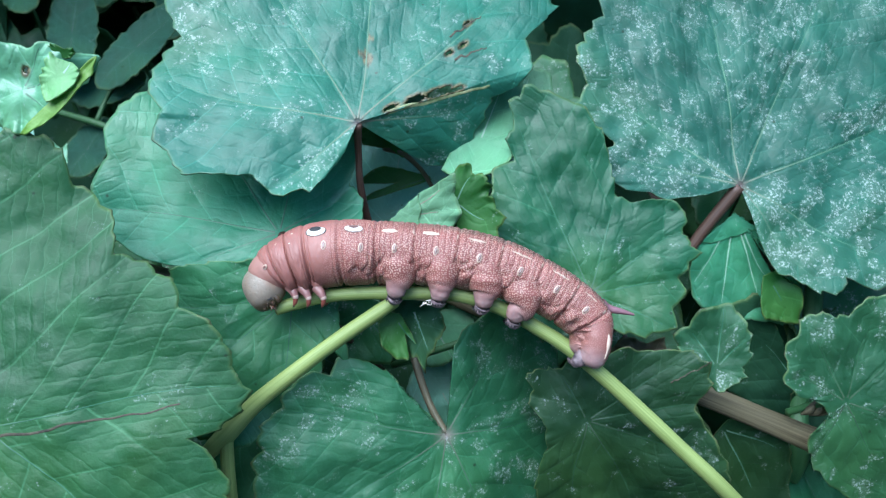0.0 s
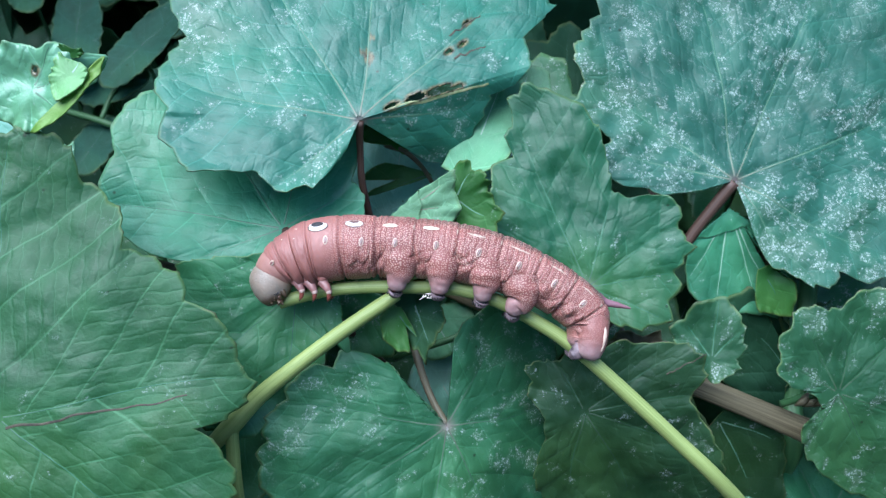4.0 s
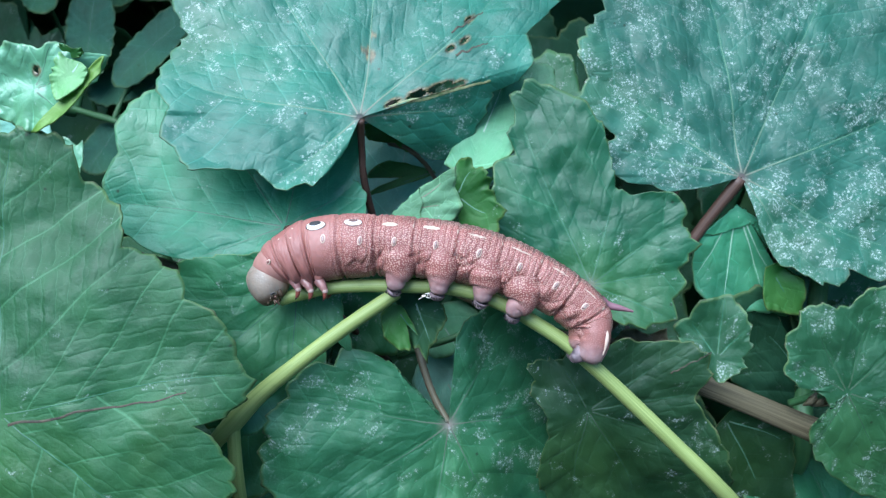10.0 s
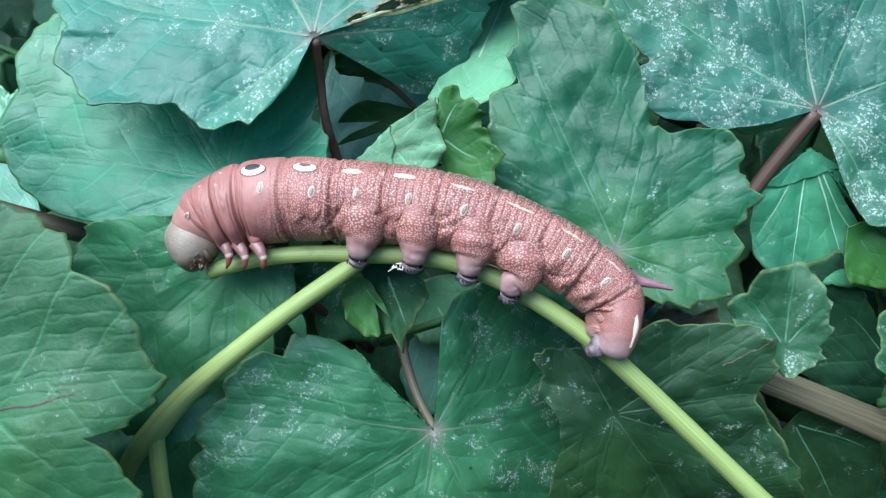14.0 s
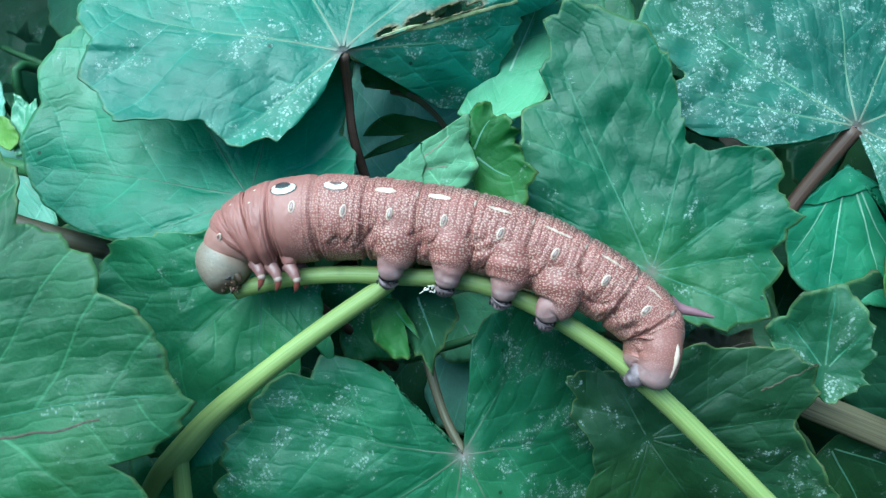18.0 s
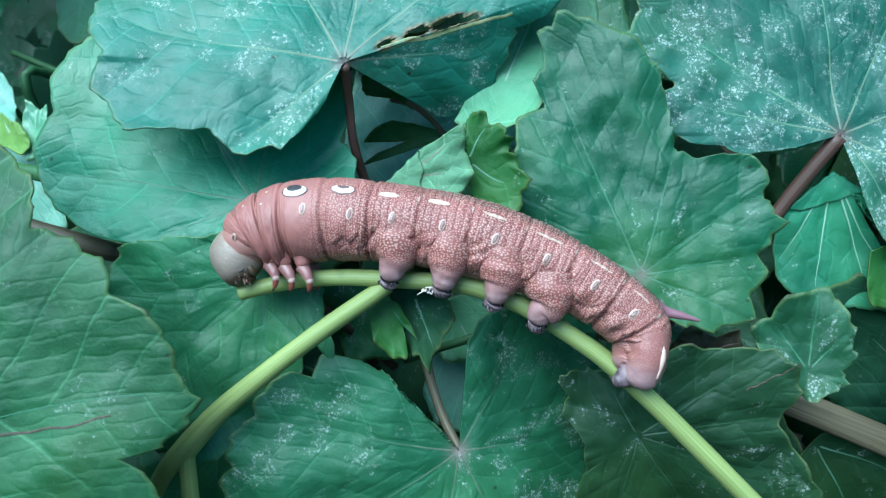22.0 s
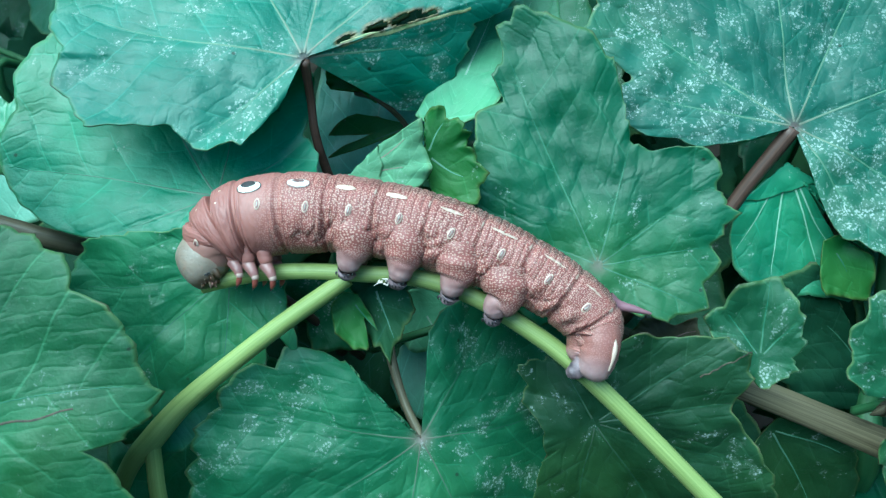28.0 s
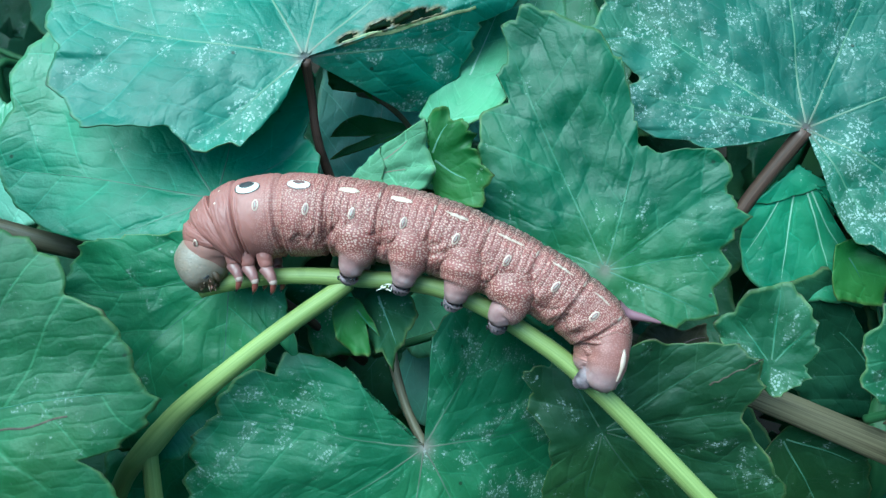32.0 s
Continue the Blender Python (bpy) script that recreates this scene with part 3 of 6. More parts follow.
G = dict(at=(85.4, -32.4, -172.0), slope=(0.00, 0.10), creases=[(-90, 1, -0.2, -360, 360)], lobes=[(-132, 4.1), (-132, 10.6), (-99, 17.8), (-81, 22.4), (-65, 28.3), (-51, 30.9), (-28, 26.1), (-3, 23.2), (20, 25.2), (42, 27.6), (57, 24.7), (69, 24.4), (83, 22.1), (92, 18.3), (99, 18.3), (113, 20.5), (127, 18.7), (138, 18.3), (146, 15.7), (160, 14.4), (173, 10.6), (178, 5.7)])
J = dict(at=(67.5, 8.2, -188.0), slope=(0.00, 0.12), creases=[], lobes=[(-141, 10.7), (-129, 15.5), (-113, 21.8), (-99, 23.3), (-88, 24.1), (-73, 26.0), (-63, 28.8), (-57, 29.7), (-51, 4.0), (-51, 13.8), (-51, 17.6), (-47, 23.8), (-32, 6.4)])
Lc = dict(at=(-75.0, 28.3, -145.0), slope=(0.05, 0.05), creases=[(-10, 6, -0.9, -360, 360)], lobes=[(-170, 10.6), (-123, 8.0), (-84, 7.6), (-31, 6.8), (8, 10.0), (19, 11.4), (30, 14.2), (37, 11.2), (53, 9.7), (73, 7.7), (122, 9.4), (154, 11.4)])
I1 = dict(at=(-10.9, 5.7, -166.0), slope=(0.10, 0.10), creases=[], lobes=[(-29, 6.6), (-5, 12.7), (5, 14.0), (22, 14.4), (36, 16.1), (38, 11.8), (43, 7.9)])
I2 = dict(at=(2.6, 9.5, -168.0), slope=(0.20, 0.10), creases=[], lobes=[(-87, 4.7), (-79, 8.3), (-44, 11.7), (-18, 9.5), (8, 7.7), (15, 6.2), (35, 7.9), (56, 6.6), (68, 8.1), (93, 6.0)])
N = dict(at=(8.3, 23.9, -180.0), slope=(0.10, -0.50), creases=[], lobes=[(-143, 10.9), (-106, 9.5), (-45, 7.6), (20, 11.4), (56, 18.2), (77, 13.9), (99, 6.9), (170, 4.4)])
F2 = dict(at=(57.9, -25.1, -172.0), slope=(0.05, 0.10), creases=[(-10, 0.0, 0.45, -360, 360)], lobes=[(-124, 3.4), (-90, 5.1), (-54, 4.6), (-12, 4.5), (38, 7.5), (61, 11.0), (73, 12.5), (78, 14.4), (90, 12.8), (105, 12.4), (114, 12.0), (124, 10.8), (135, 11.2), (145, 11.1), (151, 9.2), (160, 7.2), (169, 4.1)])
P = dict(at=(-6.2, -12.0, -166.0), slope=(0.00, -0.10), creases=[], lobes=[(-123, 5.5), (-96, 8.1), (-83, 10.2), (-79, 12.2), (-70, 10.1), (-50, 8.2), (8, 6.1), (155, 4.1)])
S = dict(at=(91.2, -39.9, -200.0), slope=(0.00, 0.35), creases=[], lobes=[(-169, 5.5), (108, 16.5), (111, 25.8), (116, 4.6), (121, 34.5), (139, 36.8), (165, 22.3), (178, 15.4)])
R = dict(at=(65.5, -42.2, -190.0), slope=(0.00, 0.40), creases=[], lobes=[(-128, 7.4), (-93, 21.2), (-77, 31.7), (-53, 30.7), (-34, 21.3), (-6, 14.9), (72, 3.0)])
Q = dict(at=(-17.2, -15.3, -185.0), slope=(0.00, 0.10), creases=[], lobes=[(-149, 7.6), (-111, 11.2), (-65, 12.2), (-39, 8.3), (27, 5.8), (141, 8.2), (180, 11.6)])
U = dict(at=(-13.9, 26.2, -192.0), slope=(0.10, -0.30), creases=[], lobes=[(-164, 5.3), (-60, 2.8), (-48, 6.6), (-21, 6.7), (17, 5.9), (91, 3.2), (158, 6.5)])
N2 = dict(at=(19.9, 35.6, -196.0), slope=(0.10, -0.30), creases=[], lobes=[(-122, 6.7), (-83, 8.6), (-27, 6.6), (48, 9.5), (93, 8.8), (132, 5.9)])
N3 = dict(at=(11.3, 22.4, -200.0), slope=(0.10, -0.30), creases=[], lobes=[(-175, 7.4), (-141, 9.0), (-96, 8.6), (-47, 9.8), (59, 11.0), (119, 8.4)])
U2 = dict(at=(-11.9, 17.2, -204.0), slope=(0.10, -0.30), creases=[], lobes=[(-141, 16.0), (-95, 14.3), (-45, 14.2), (-6, 15.6), (39, 18.4), (82, 18.1), (126, 20.5)])
U3 = dict(at=(-3.9, 16.9, -194.0), slope=(0.10, -0.20), creases=[], lobes=[(-176, 16.2), (-172, 6.8), (-165, 13.3), (-160, 16.9), (-13, 1.2), (39, 0.9), (160, 6.5), (163, 10.7), (173, 13.7)])
J2 = dict(at=(75.2, -7.6, -186.0), slope=(0.00, 0.10), creases=[], lobes=[(-122, 4.6), (-99, 8.5), (-72, 9.5), (-54, 11.4), (-13, 7.0), (4, 3.5), (68, 2.8), (142, 2.5)])
P2 = dict(at=(-9.5, -14.1, -163.0), slope=(0.10, 0.00), creases=[], lobes=[(-167, 3.7), (-117, 6.0), (-93, 7.7), (-70, 8.0), (-59, 3.5), (-51, 6.7), (48, 1.4), (133, 2.0)])
Q2 = dict(at=(-1.2, -20.3, -196.0), slope=(0.00, -0.10), creases=[], lobes=[(-147, 7.3), (-104, 8.3), (-63, 7.5), (-9, 9.0), (39, 9.7), (140, 6.3)])
Q3 = dict(at=(-0.6, -34.6, -200.0), slope=(0.00, -0.10), creases=[], lobes=[(-129, 8.8), (-74, 9.9), (-11, 7.1), (66, 10.5), (129, 8.8), (180, 8.3)])


vine_leaf("vine_leaf", "broad bluish-green vine leaf with chewed holes and mite flecks", material=LEAF_TOP, cleft=True, seed=2, quilt=0.85, teeth=0.6, holes=[(27, 7.6, 1.5, 0.55), (24.5, 12.8, 2.2, 0.85), (23, 18.2, 2.9, 0.95), (21.5, 21.8, 1.6, 0.6), (41, 25, 0.9, 0.5), (40, 28.5, 1.0, 0.4), (46, 33, 1.1, 0.4), (84, 19.5, 0.35, 0.3), (84, 14.6, -0.9, 0.6), (88, 15.6, -0.4, 0.9)], cracks=[((20, 14.5), (27, 18), 0.25), ((19, 20), (26, 26), 0.22), ((6.0, 2.3), (27.5, 9.2), 0.42, FOLD_EDGE)],
          veins=[(118, 52), (82, 55), (48, 44), (13, 24), (168, 36), (222, 20)], petiole=[(-17.5, 25.6, -166.6, 0.9), (-17.9, 20, -172, 0.75), (-17.6, 12, -176, 0.8), (-15, -4, -190, 1.0), (-12, -30, -215, 1.3)], **A)
vine_leaf("vine_leaf", "large bluish-green vine leaf thickly flecked with white", material=LEAF_FLECKED, cleft=True, seed=3,
          veins=[(97, 46), (62, 50), (22, 46), (168, 28), (145, 36), (-25, 36), (-52, 26)], petiole=[(67.3, 14.3, -184.6, 1.5), (60, 4, -188, 1.35), (52, -8, -192, 1.4), (40, -22, -205, 1.6), (25, -45, -222, 1.8)], **B)
vine_leaf("vine_leaf", "dark green vine leaf with a pale worn patch", material=LEAF_LIFTED, cleft=True, seed=4, cup=-0.2,
          veins=[(170, 36), (215, 34), (262, 32), (298, 34), (5, 22), (60, 24)], vein_mat=VEIN_DIM, petiole_mat=PETIOLE_TAN, petiole=[(0.7, -39.2, -171, 0.9), (-3, -33, -175, 0.8), (-6, -25, -180, 0.95), (-7, -18, -184, 1.0), (-2, -8, -192, 1.1), (10, -6, -205, 1.3)], **C)
vine_leaf("vine_leaf", "crinkled green vine leaf behind the caterpillar", material=LEAF_MID, vein_mat=VEIN_DIM, seed=5, quilt=1.1, wave=0.9, teeth=0.75, hub=(1.5, -12.4), node=True,
          veins=[(112, 40), (72, 34), (33, 28), (5, 26), (-25, 20), (155, 26)], petiole=[(29.5, 3, -174, 1.0), (28, -8, -186, 1.0), (25, -30, -208, 1.2)], **D)
vine_leaf("vine_leaf", "big close vine leaf with a long brown crack", material=LEAF_NEAR, seed=6, cup=-0.2, quilt=0.9, vein_mat=VEIN_DIM, pitch=9.5, hub=(3.5, -5.5),
          veins=[(91, 50), (8, 42), (-38, 40), (140, 30)], cracks=[((5, -7.2), (36, -2.2), 0.26)], petiole=[(-82.5, -25, -141, 1.0), (-80, -34, -160, 1.0), (-62, -55, -190, 1.2)], **E)
vine_leaf("vine_leaf", "smooth blue-green leaf behind the caterpillar's head", material=LEAF_SKY, vein_mat=VEIN, seed=7, quilt=0.7, teeth=0.3,
          veins=[(172, 34), (130, 30), (80, 20), (35, 18), (200, 24)], petiole=[(-33.5, 3, -169, 0.9), (-30, -6, -180, 0.9), (-20, -30, -205, 1.1)], **K)
vine_leaf("vine_leaf", "dull green leaf under the bitten stalk", material=LEAF_SOFT, vein_mat=VEIN_DIM, seed=8, veins=[(150, 22), (185, 24), (225, 24), (262, 24), (120, 10)],
          petiole=[(-30.3, -9.1, -166, 0.8), (-26, -14, -176, 0.8), (-15, -30, -200, 1.0)], **M)
vine_leaf("vine_leaf", "vine leaf with an upturned folded lobe, shade put into its dark green", material=LEAF_SHADE, vein_mat=VEIN_DEEP, seed=9, cracks=[((17, 8.5), (25, 13), 0.16)], veins=[(35, 26), (120, 11), (-15, 24), (-60, 22), (-95, 18), (10, 26)],
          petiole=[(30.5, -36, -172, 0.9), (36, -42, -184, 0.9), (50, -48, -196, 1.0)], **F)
vine_leaf("vine_leaf", "upturned toothed leaf tip with pale flecks", material=LEAF_SIDE, seed=10, quilt=1.2, veins=[(84, 13), (125, 9), (50, 8)], vein_mat=VEIN_DIM, teeth=0.7, **F2)
vine_leaf("vine_leaf", "mid-green vine leaf beside the woody stem", material=LEAF_SIDE, seed=11, cleft=False, vein_mat=VEIN_DEEP,
          veins=[(120, 16), (75, 18), (40, 20), (150, 12), (-60, 16), (-20, 20), (-110, 14)], petiole=[(85.3, -32.4, -172.5, 0.8), (82, -34, -178, 0.8), (78, -37, -184, 0.9)], petiole_mat=PETIOLE_GREEN, **G)
vine_leaf("vine_leaf", "drooping folded leaf with pale parallel veins", material=LEAF_SKY, seed=12, teeth=0.4, veins=[(-95, 21), (-72, 20), (-118, 18), (-60, 18)], vein_mat=VEIN_BRIGHT, **J)
vine_leaf("vine_leaf", "curled pale leaf with a yellow-green margin", material=LEAF_CURL, seed=13, quilt=1.8, wave=1.6, veins=[(20, 12), (60, 10), (-40, 10)], holes=[(80, 3.5, 0.6, 0.5)], **Lc)
vine_leaf("vine_leaf", "small leaf showing its pale veined underside", material=LEAF_PALE, seed=14, vein_mat=VEIN_RED, veins=[(32, 12), (10, 10)], teeth=0.4, **I1)
vine_leaf("vine_leaf", "small dark curled leaf", material=LEAF_SUNLIT, seed=15, veins=[(60, 6), (-30, 7)], teeth=0.8, **I2)
vine_leaf("vine_leaf", "bright leaf in the gap, sky light put into its colour", material=LEAF_LIT, seed=16, teeth=0.15, dense=0.7, vein_mat=VEIN_BRIGHT, veins=[(70, 20)], **N)
vine_leaf("vine_leaf", "blurred mint-green leaf in the gap", material=LEAF_LIT, seed=22, teeth=0.2, dense=0.7, veins=[(80, 6)], vein_mat=VEIN_BRIGHT, **N2)
vine_leaf("vine_leaf", "blurred blue-green leaf in the gap", material=LEAF_MINT, seed=23, teeth=0.2, dense=0.7, veins=[(80, 6)], vein_mat=VEIN_BRIGHT, **N3)
vine_leaf("vine_leaf", "pale blue-green leaf deep in the gap", material=LEAF_MINT, seed=24, teeth=0.2, dense=0.7, veins=[(80, 8)], vein_mat=VEIN_BRIGHT, **U2)
vine_leaf("vine_leaf", "small curved dark green leaf in the gap", material=LEAF_SUNLIT, seed=25, teeth=0.2, veins=[(200, 8)], vein_mat=VEIN_DIM, petiole=[(-2.7, 15, -194, 0.5), (-5, 18.5, -192, 0.55), (-9, 22, -190, 0.6), (-14, 24, -194, 0.6)], petiole_mat=PETIOLE_TAN, **U3)
# the drooping leaf's own curled tip, built as a separate leaf
vine_leaf("vine_leaf", "dark green rolled-back tip of the drooping leaf", material=LEAF_SUNLIT, seed=27, teeth=0.3, veins=[(-60, 5)], vein_mat=VEIN_DIM, **J2)
vine_leaf("vine_leaf", "small limp leaf lobe with a yellow edge", material=LEAF_SUNLIT, seed=28, teeth=0.4, quilt=1.6, veins=[(-50, 6)], vein_mat=VEIN_DIM, **P2)
vine_leaf("vine_leaf", "blurred green leaf behind the fork", material=LEAF_LIT, seed=29, teeth=0.2, dense=0.7, veins=[(-60, 8)], vein_mat=VEIN_BRIGHT, **Q2)
vine_leaf("vine_leaf", "blurred blue-green leaf behind the petiole", material=LEAF_MINT, seed=30, teeth=0.2, dense=0.7, veins=[(-60, 8)], vein_mat=VEIN_BRIGHT, **Q3)
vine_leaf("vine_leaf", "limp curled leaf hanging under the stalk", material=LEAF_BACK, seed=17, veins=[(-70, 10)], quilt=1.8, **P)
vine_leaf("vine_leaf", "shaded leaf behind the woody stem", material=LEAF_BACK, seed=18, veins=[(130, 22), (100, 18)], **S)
vine_leaf("vine_leaf", "flecked blue-green leaf under the woody stem", material=LEAF_SHADE, seed=19, veins=[(-60, 18), (-20, 14)], **R)
vine_leaf("vine_leaf", "shaded green leaf behind the fork", material=LEAF_GREEN, seed=20, veins=[(-60, 10), (200, 10)], **Q)
vine_leaf("vine_leaf", "small dark leaf in the gap", material=LEAF_SUNLIT, seed=21, teeth=0.2, veins=[(150, 5), (20, 5)], vein_mat=VEIN_DIM, **U)

vine_leaf("vine_leaf", "pale mint young leaf of a shoot in the shade", material=LEAF_MINT, seed=51, teeth=0.3, dense=0.7, veins=[(60, 8), (200, 8)], vein_mat=VEIN_BRIGHT, group="leaves of the young shoot", at=(-117.8, 29.7, -224.0), slope=(0.05, -0.1), lobes=[(-160, 10.1), (-128, 8.0), (-80, 7.6), (-44, 8.7), (-15, 6.0), (58, 6.0), (91, 9.3), (115, 10.4), (138, 12.3)],
          petiole=[(-114, 30, -225, 0.7), (-112, 15, -240, 0.8), (-105, -30, -270, 1.0)], petiole_mat=PETIOLE_GREEN)
vine_leaf("vine_leaf", "narrow young leaf standing up from a shoot", material=LEAF_CURL, seed=52, teeth=0.3, dense=0.7, veins=[(80, 6)], vein_mat=VEIN_BRIGHT, group="leaves of the young shoot", at=(-105.2, 22.1, -220.0), slope=(0.05, -0.1), lobes=[(-175, 3.5), (-122, 4.7), (-96, 7.2), (-67, 5.2), (16, 3.6), (64, 7.0), (77, 5.0), (93, 6.7), (105, 7.6)])
vine_leaf("vine_leaf", "smooth pale mint leaf hanging from a young shoot", material=LEAF_MINT, seed=53, teeth=0.25, dense=0.7, quilt=0.6, veins=[(-50, 14)], vein_mat=VEIN_BRIGHT, group="leaves of the young shoot", at=(-109.2, 10.2, -226.0), slope=(0.05, -0.1), lobes=[(-168, 9.8), (-123, 12.3), (-82, 13.3), (-49, 14.4), (-45, 12.5), (8, 4.4), (76, 8.4), (92, 11.7), (115, 11.8), (134, 13.5)],
          petiole=[(-113, 17, -227, 0.7), (-112, 8, -240, 0.8), (-105, -30, -270, 1.0)], petiole_mat=PETIOLE_GREEN)
vine_leaf("vine_leaf", "bright yellow-green bud leaf of a shoot", material=LEAF_YELLOW, seed=54, teeth=0.4, dense=0.7, veins=[(120, 4)], vein_mat=VEIN_BRIGHT, group="leaves of the young shoot", at=(-110.1, 21.2, -219.0), slope=(0.05, -0.1), lobes=[(-142, 3.9), (-97, 3.1), (-59, 5.7), (-19, 5.5), (43, 3.4), (93, 3.3), (120, 6.4), (159, 5.5)])
vine_leaf("vine_leaf", "rolled-in pale green lobe of a curled leaf", (-67.3, 30.2, -143.0), (0.1, -0.1), [(-177, 3.5), (-140, 4.2), (-114, 4.8), (-82, 3.4), (-25, 2.9), (16, 3.6), (52, 3.3), (99, 3.3), (116, 5.1), (139, 3.8)], LEAF_YELLOW_PALE, seed=55, teeth=0.1, cup=1.2, veins=[(60, 3)], vein_mat=VEIN_BRIGHT, group="curled leaf")
vine_leaf("vine_leaf", "bright yellow-green underside of a curled margin", (-67.9, 26.2, -143.4), (0.15, -0.25), [(-142, 6.2), (-139, 9.1), (-130, 7.6), (-115, 4.2), (-16, 1.8), (34, 5.0), (37, 7.5), (45, 8.8), (49, 10.3), (57, 6.2), (75, 2.2), (150, 0.9)], LEAF_YELLOW, seed=56, teeth=0.15, veins=[], group="curled leaf")
vine_leaf("vine_leaf", "olive-green folded edge of a curled leaf", (-67.5, 34.6, -143.6), (0.1, 0.3), [(-171, 1.8), (-127, 1.0), (-42, 1.3), (-7, 2.5), (24, 2.4), (45, 0.9), (127, 2.0), (156, 2.7)], LEAF_SUNLIT, seed=57, teeth=0.15, veins=[], group="curled leaf")
vine_leaf("vine_leaf", "dull green leaf under the forked stalk", material=LEAF_SOFT, seed=61, dense=0.8, veins=[(100, 14), (30, 14), (170, 14), (-60, 16), (-130, 16)], vein_mat=VEIN_DIM, at=(-41.4, -38.0, -178.0), slope=(0.0, -0.1), lobes=[(-162, 18.2), (-132, 21.7), (-107, 20.1), (-72, 16.6), (-33, 15.1), (4, 18.1), (31, 18.7), (59, 17.2), (96, 15.8), (138, 17.1), (166, 17.1)],
          petiole=[(-45, -36, -178.5, 0.8), (-42, -44, -190, 0.9), (-30, -60, -215, 1.0)])
vine_leaf("dead_leaf", "withered grey-brown leaf behind the tail horn", material=LEAF_DRY, seed=62, dense=0.8, quilt=2.0, teeth=0.5, veins=[(20, 6), (160, 6)], vein_mat=VEIN_RED, at=(44.9, -24.8, -186.0), slope=(0.0, -0.1), lobes=[(-132, 5.4), (-77, 4.6), (-31, 5.7), (12, 6.2), (38, 7.1), (55, 3.5), (104, 4.6), (140, 6.1), (168, 6.3)],
          petiole=[(42, -20, -187, 0.6), (40, -30, -196, 0.6), (36, -50, -215, 0.7)], petiole_mat=PETIOLE_TAN)

# ---- stalks and stems ----
stalk = thing("vine_stalk", (-10, -11, -158), "pale green forked vine stalk with a bitten end", "stalk")
O = (-10, -11, -158)
main_stalk = tube("main_stalk", [(-32.5, -11.7, -158, 1.25), (-29, -10.6, -158, 1.3), (-23, -9.2, -158, 1.3), (-15.5, -8.5, -158, 1.3), (-8, -8.5, -158, 1.35), (1, -8.7, -158, 1.4), (7, -9.9, -158, 1.4), (12.8, -12.2, -158, 1.4), (18.5, -15.4, -158, 1.4), (24, -18.9, -158, 1.45), (30.5, -24.2, -158, 1.45), (38, -31, -158.5, 1.5), (46, -38.5, -159, 1.5), (57, -49, -161, 1.6), (75, -68, -175, 1.8)],
     STALK, stalk, "", 20, 10, 0.02, 1, O)
tube("branch", [(-9.2, -10, -158.3, 1.3), (-12.5, -12.2, -158.3, 1.45), (-20, -17.3, -158.5, 1.5), (-29, -24, -159, 1.55), (-37, -30.5, -159.5, 1.75), (-43, -36.8, -160.5, 2.0), (-48, -42, -163, 1.6), (-58, -55, -175, 1.7)],
     STALK, stalk, "", 20, 10, 0.02, 2, O)
tube("side_shoot", [(-42.5, -36, -160.3, 1.3), (-42.8, -40, -160.8, 1.35), (-42.6, -50, -163, 1.4), (-44, -66, -175, 1.5)], STALK, stalk, "", 16, 8, 0.05, 3, O)
cane = thing("woody_stem", (60, -35, -190), "tan woody old vine stem with streaked bark", "stem")
tube("cane", [(0, -10, -196, 2.4), (8, -13.5, -195, 2.5), (25, -20, -193, 2.4), (45, -28, -190, 2.5), (62, -34.5, -188, 2.65), (80, -42, -187, 2.8), (100, -51, -190, 3.6), (140, -75, -230, 4.0)], WOOD, cane, "", 20, 8, 0.06, 4, (60, -35, -190))

HOME = PLAN.inverted()


def from_world(x, y, z, r):
    p = HOME @ Vector((x, y, z)) * 1000
    return (p.x, p.y, p.z, r)


for label, pts in (("grey-brown vine cane rising from the soil", [from_world(0.05, 0.24, 0.0, 5), from_world(0.04, 0.25, 0.15, 4.5), (60, -52, -240, 4), (95, -12, -250, 3), (105, 20, -250, 2.6), (108, 70, -250, 2.2), (110, 130, -255, 1.8)]),
                   ("thin dark vine cane behind the leaves", [from_world(-0.08, 0.26, 0.0, 4), from_world(-0.07, 0.27, 0.2, 3.5), (-52, -60, -215, 3), (-62, -16, -188, 1.9), (-75, 6, -190, 1.6), (-110, 14, -200, 1.6)]),
                   ("slender dark vine cane among the leaves", [from_world(0.12, 0.28, 0.0, 4), (90, -80, -240, 3), (88, -35, -200, 2.4), (100, 20, -215, 2.0), (110, 90, -230, 1.6)])):
    stem = thing("vine_cane", pts[2][:3], label, "stem", "canes of the vine")
    tube("cane", pts, WOOD if "grey" in label else PETIOLE_GREEN, stem, "", 16, 10, 0.06, 5, pts[2][:3])

sucker = thing("brown_stalk", (-70, -3.2, -172), "olive-brown leaf stalk tucked between two leaves", "stalk")
tube("shoot", [(-44, -14, -182, 1.3), (-54, -7.6, -175, 1.5), (-62, -5.0, -172.5, 1.7), (-70, -2.9, -172, 1.9), (-85, 1.5, -173, 2.0), (-110, 10, -185, 2.1), (-150, 4, -230, 2.3)], PETIOLE_TAN, sucker, "", 14, 8, 0.08, 7, (-70, -3.2, -172))

twig = thing("green_twig", (-4, -24, -190), "thin dark green twig crossing behind the leaves", "twig")
tube("shoot", [(-12, -28, -196, 0.8), (-8, -26, -193, 0.8), (2, -22.5, -190, 0.85), (14, -18, -192, 0.8)], PETIOLE_GREEN, twig, "", 12, 8, 0.04, 6, (-4, -24, -190))

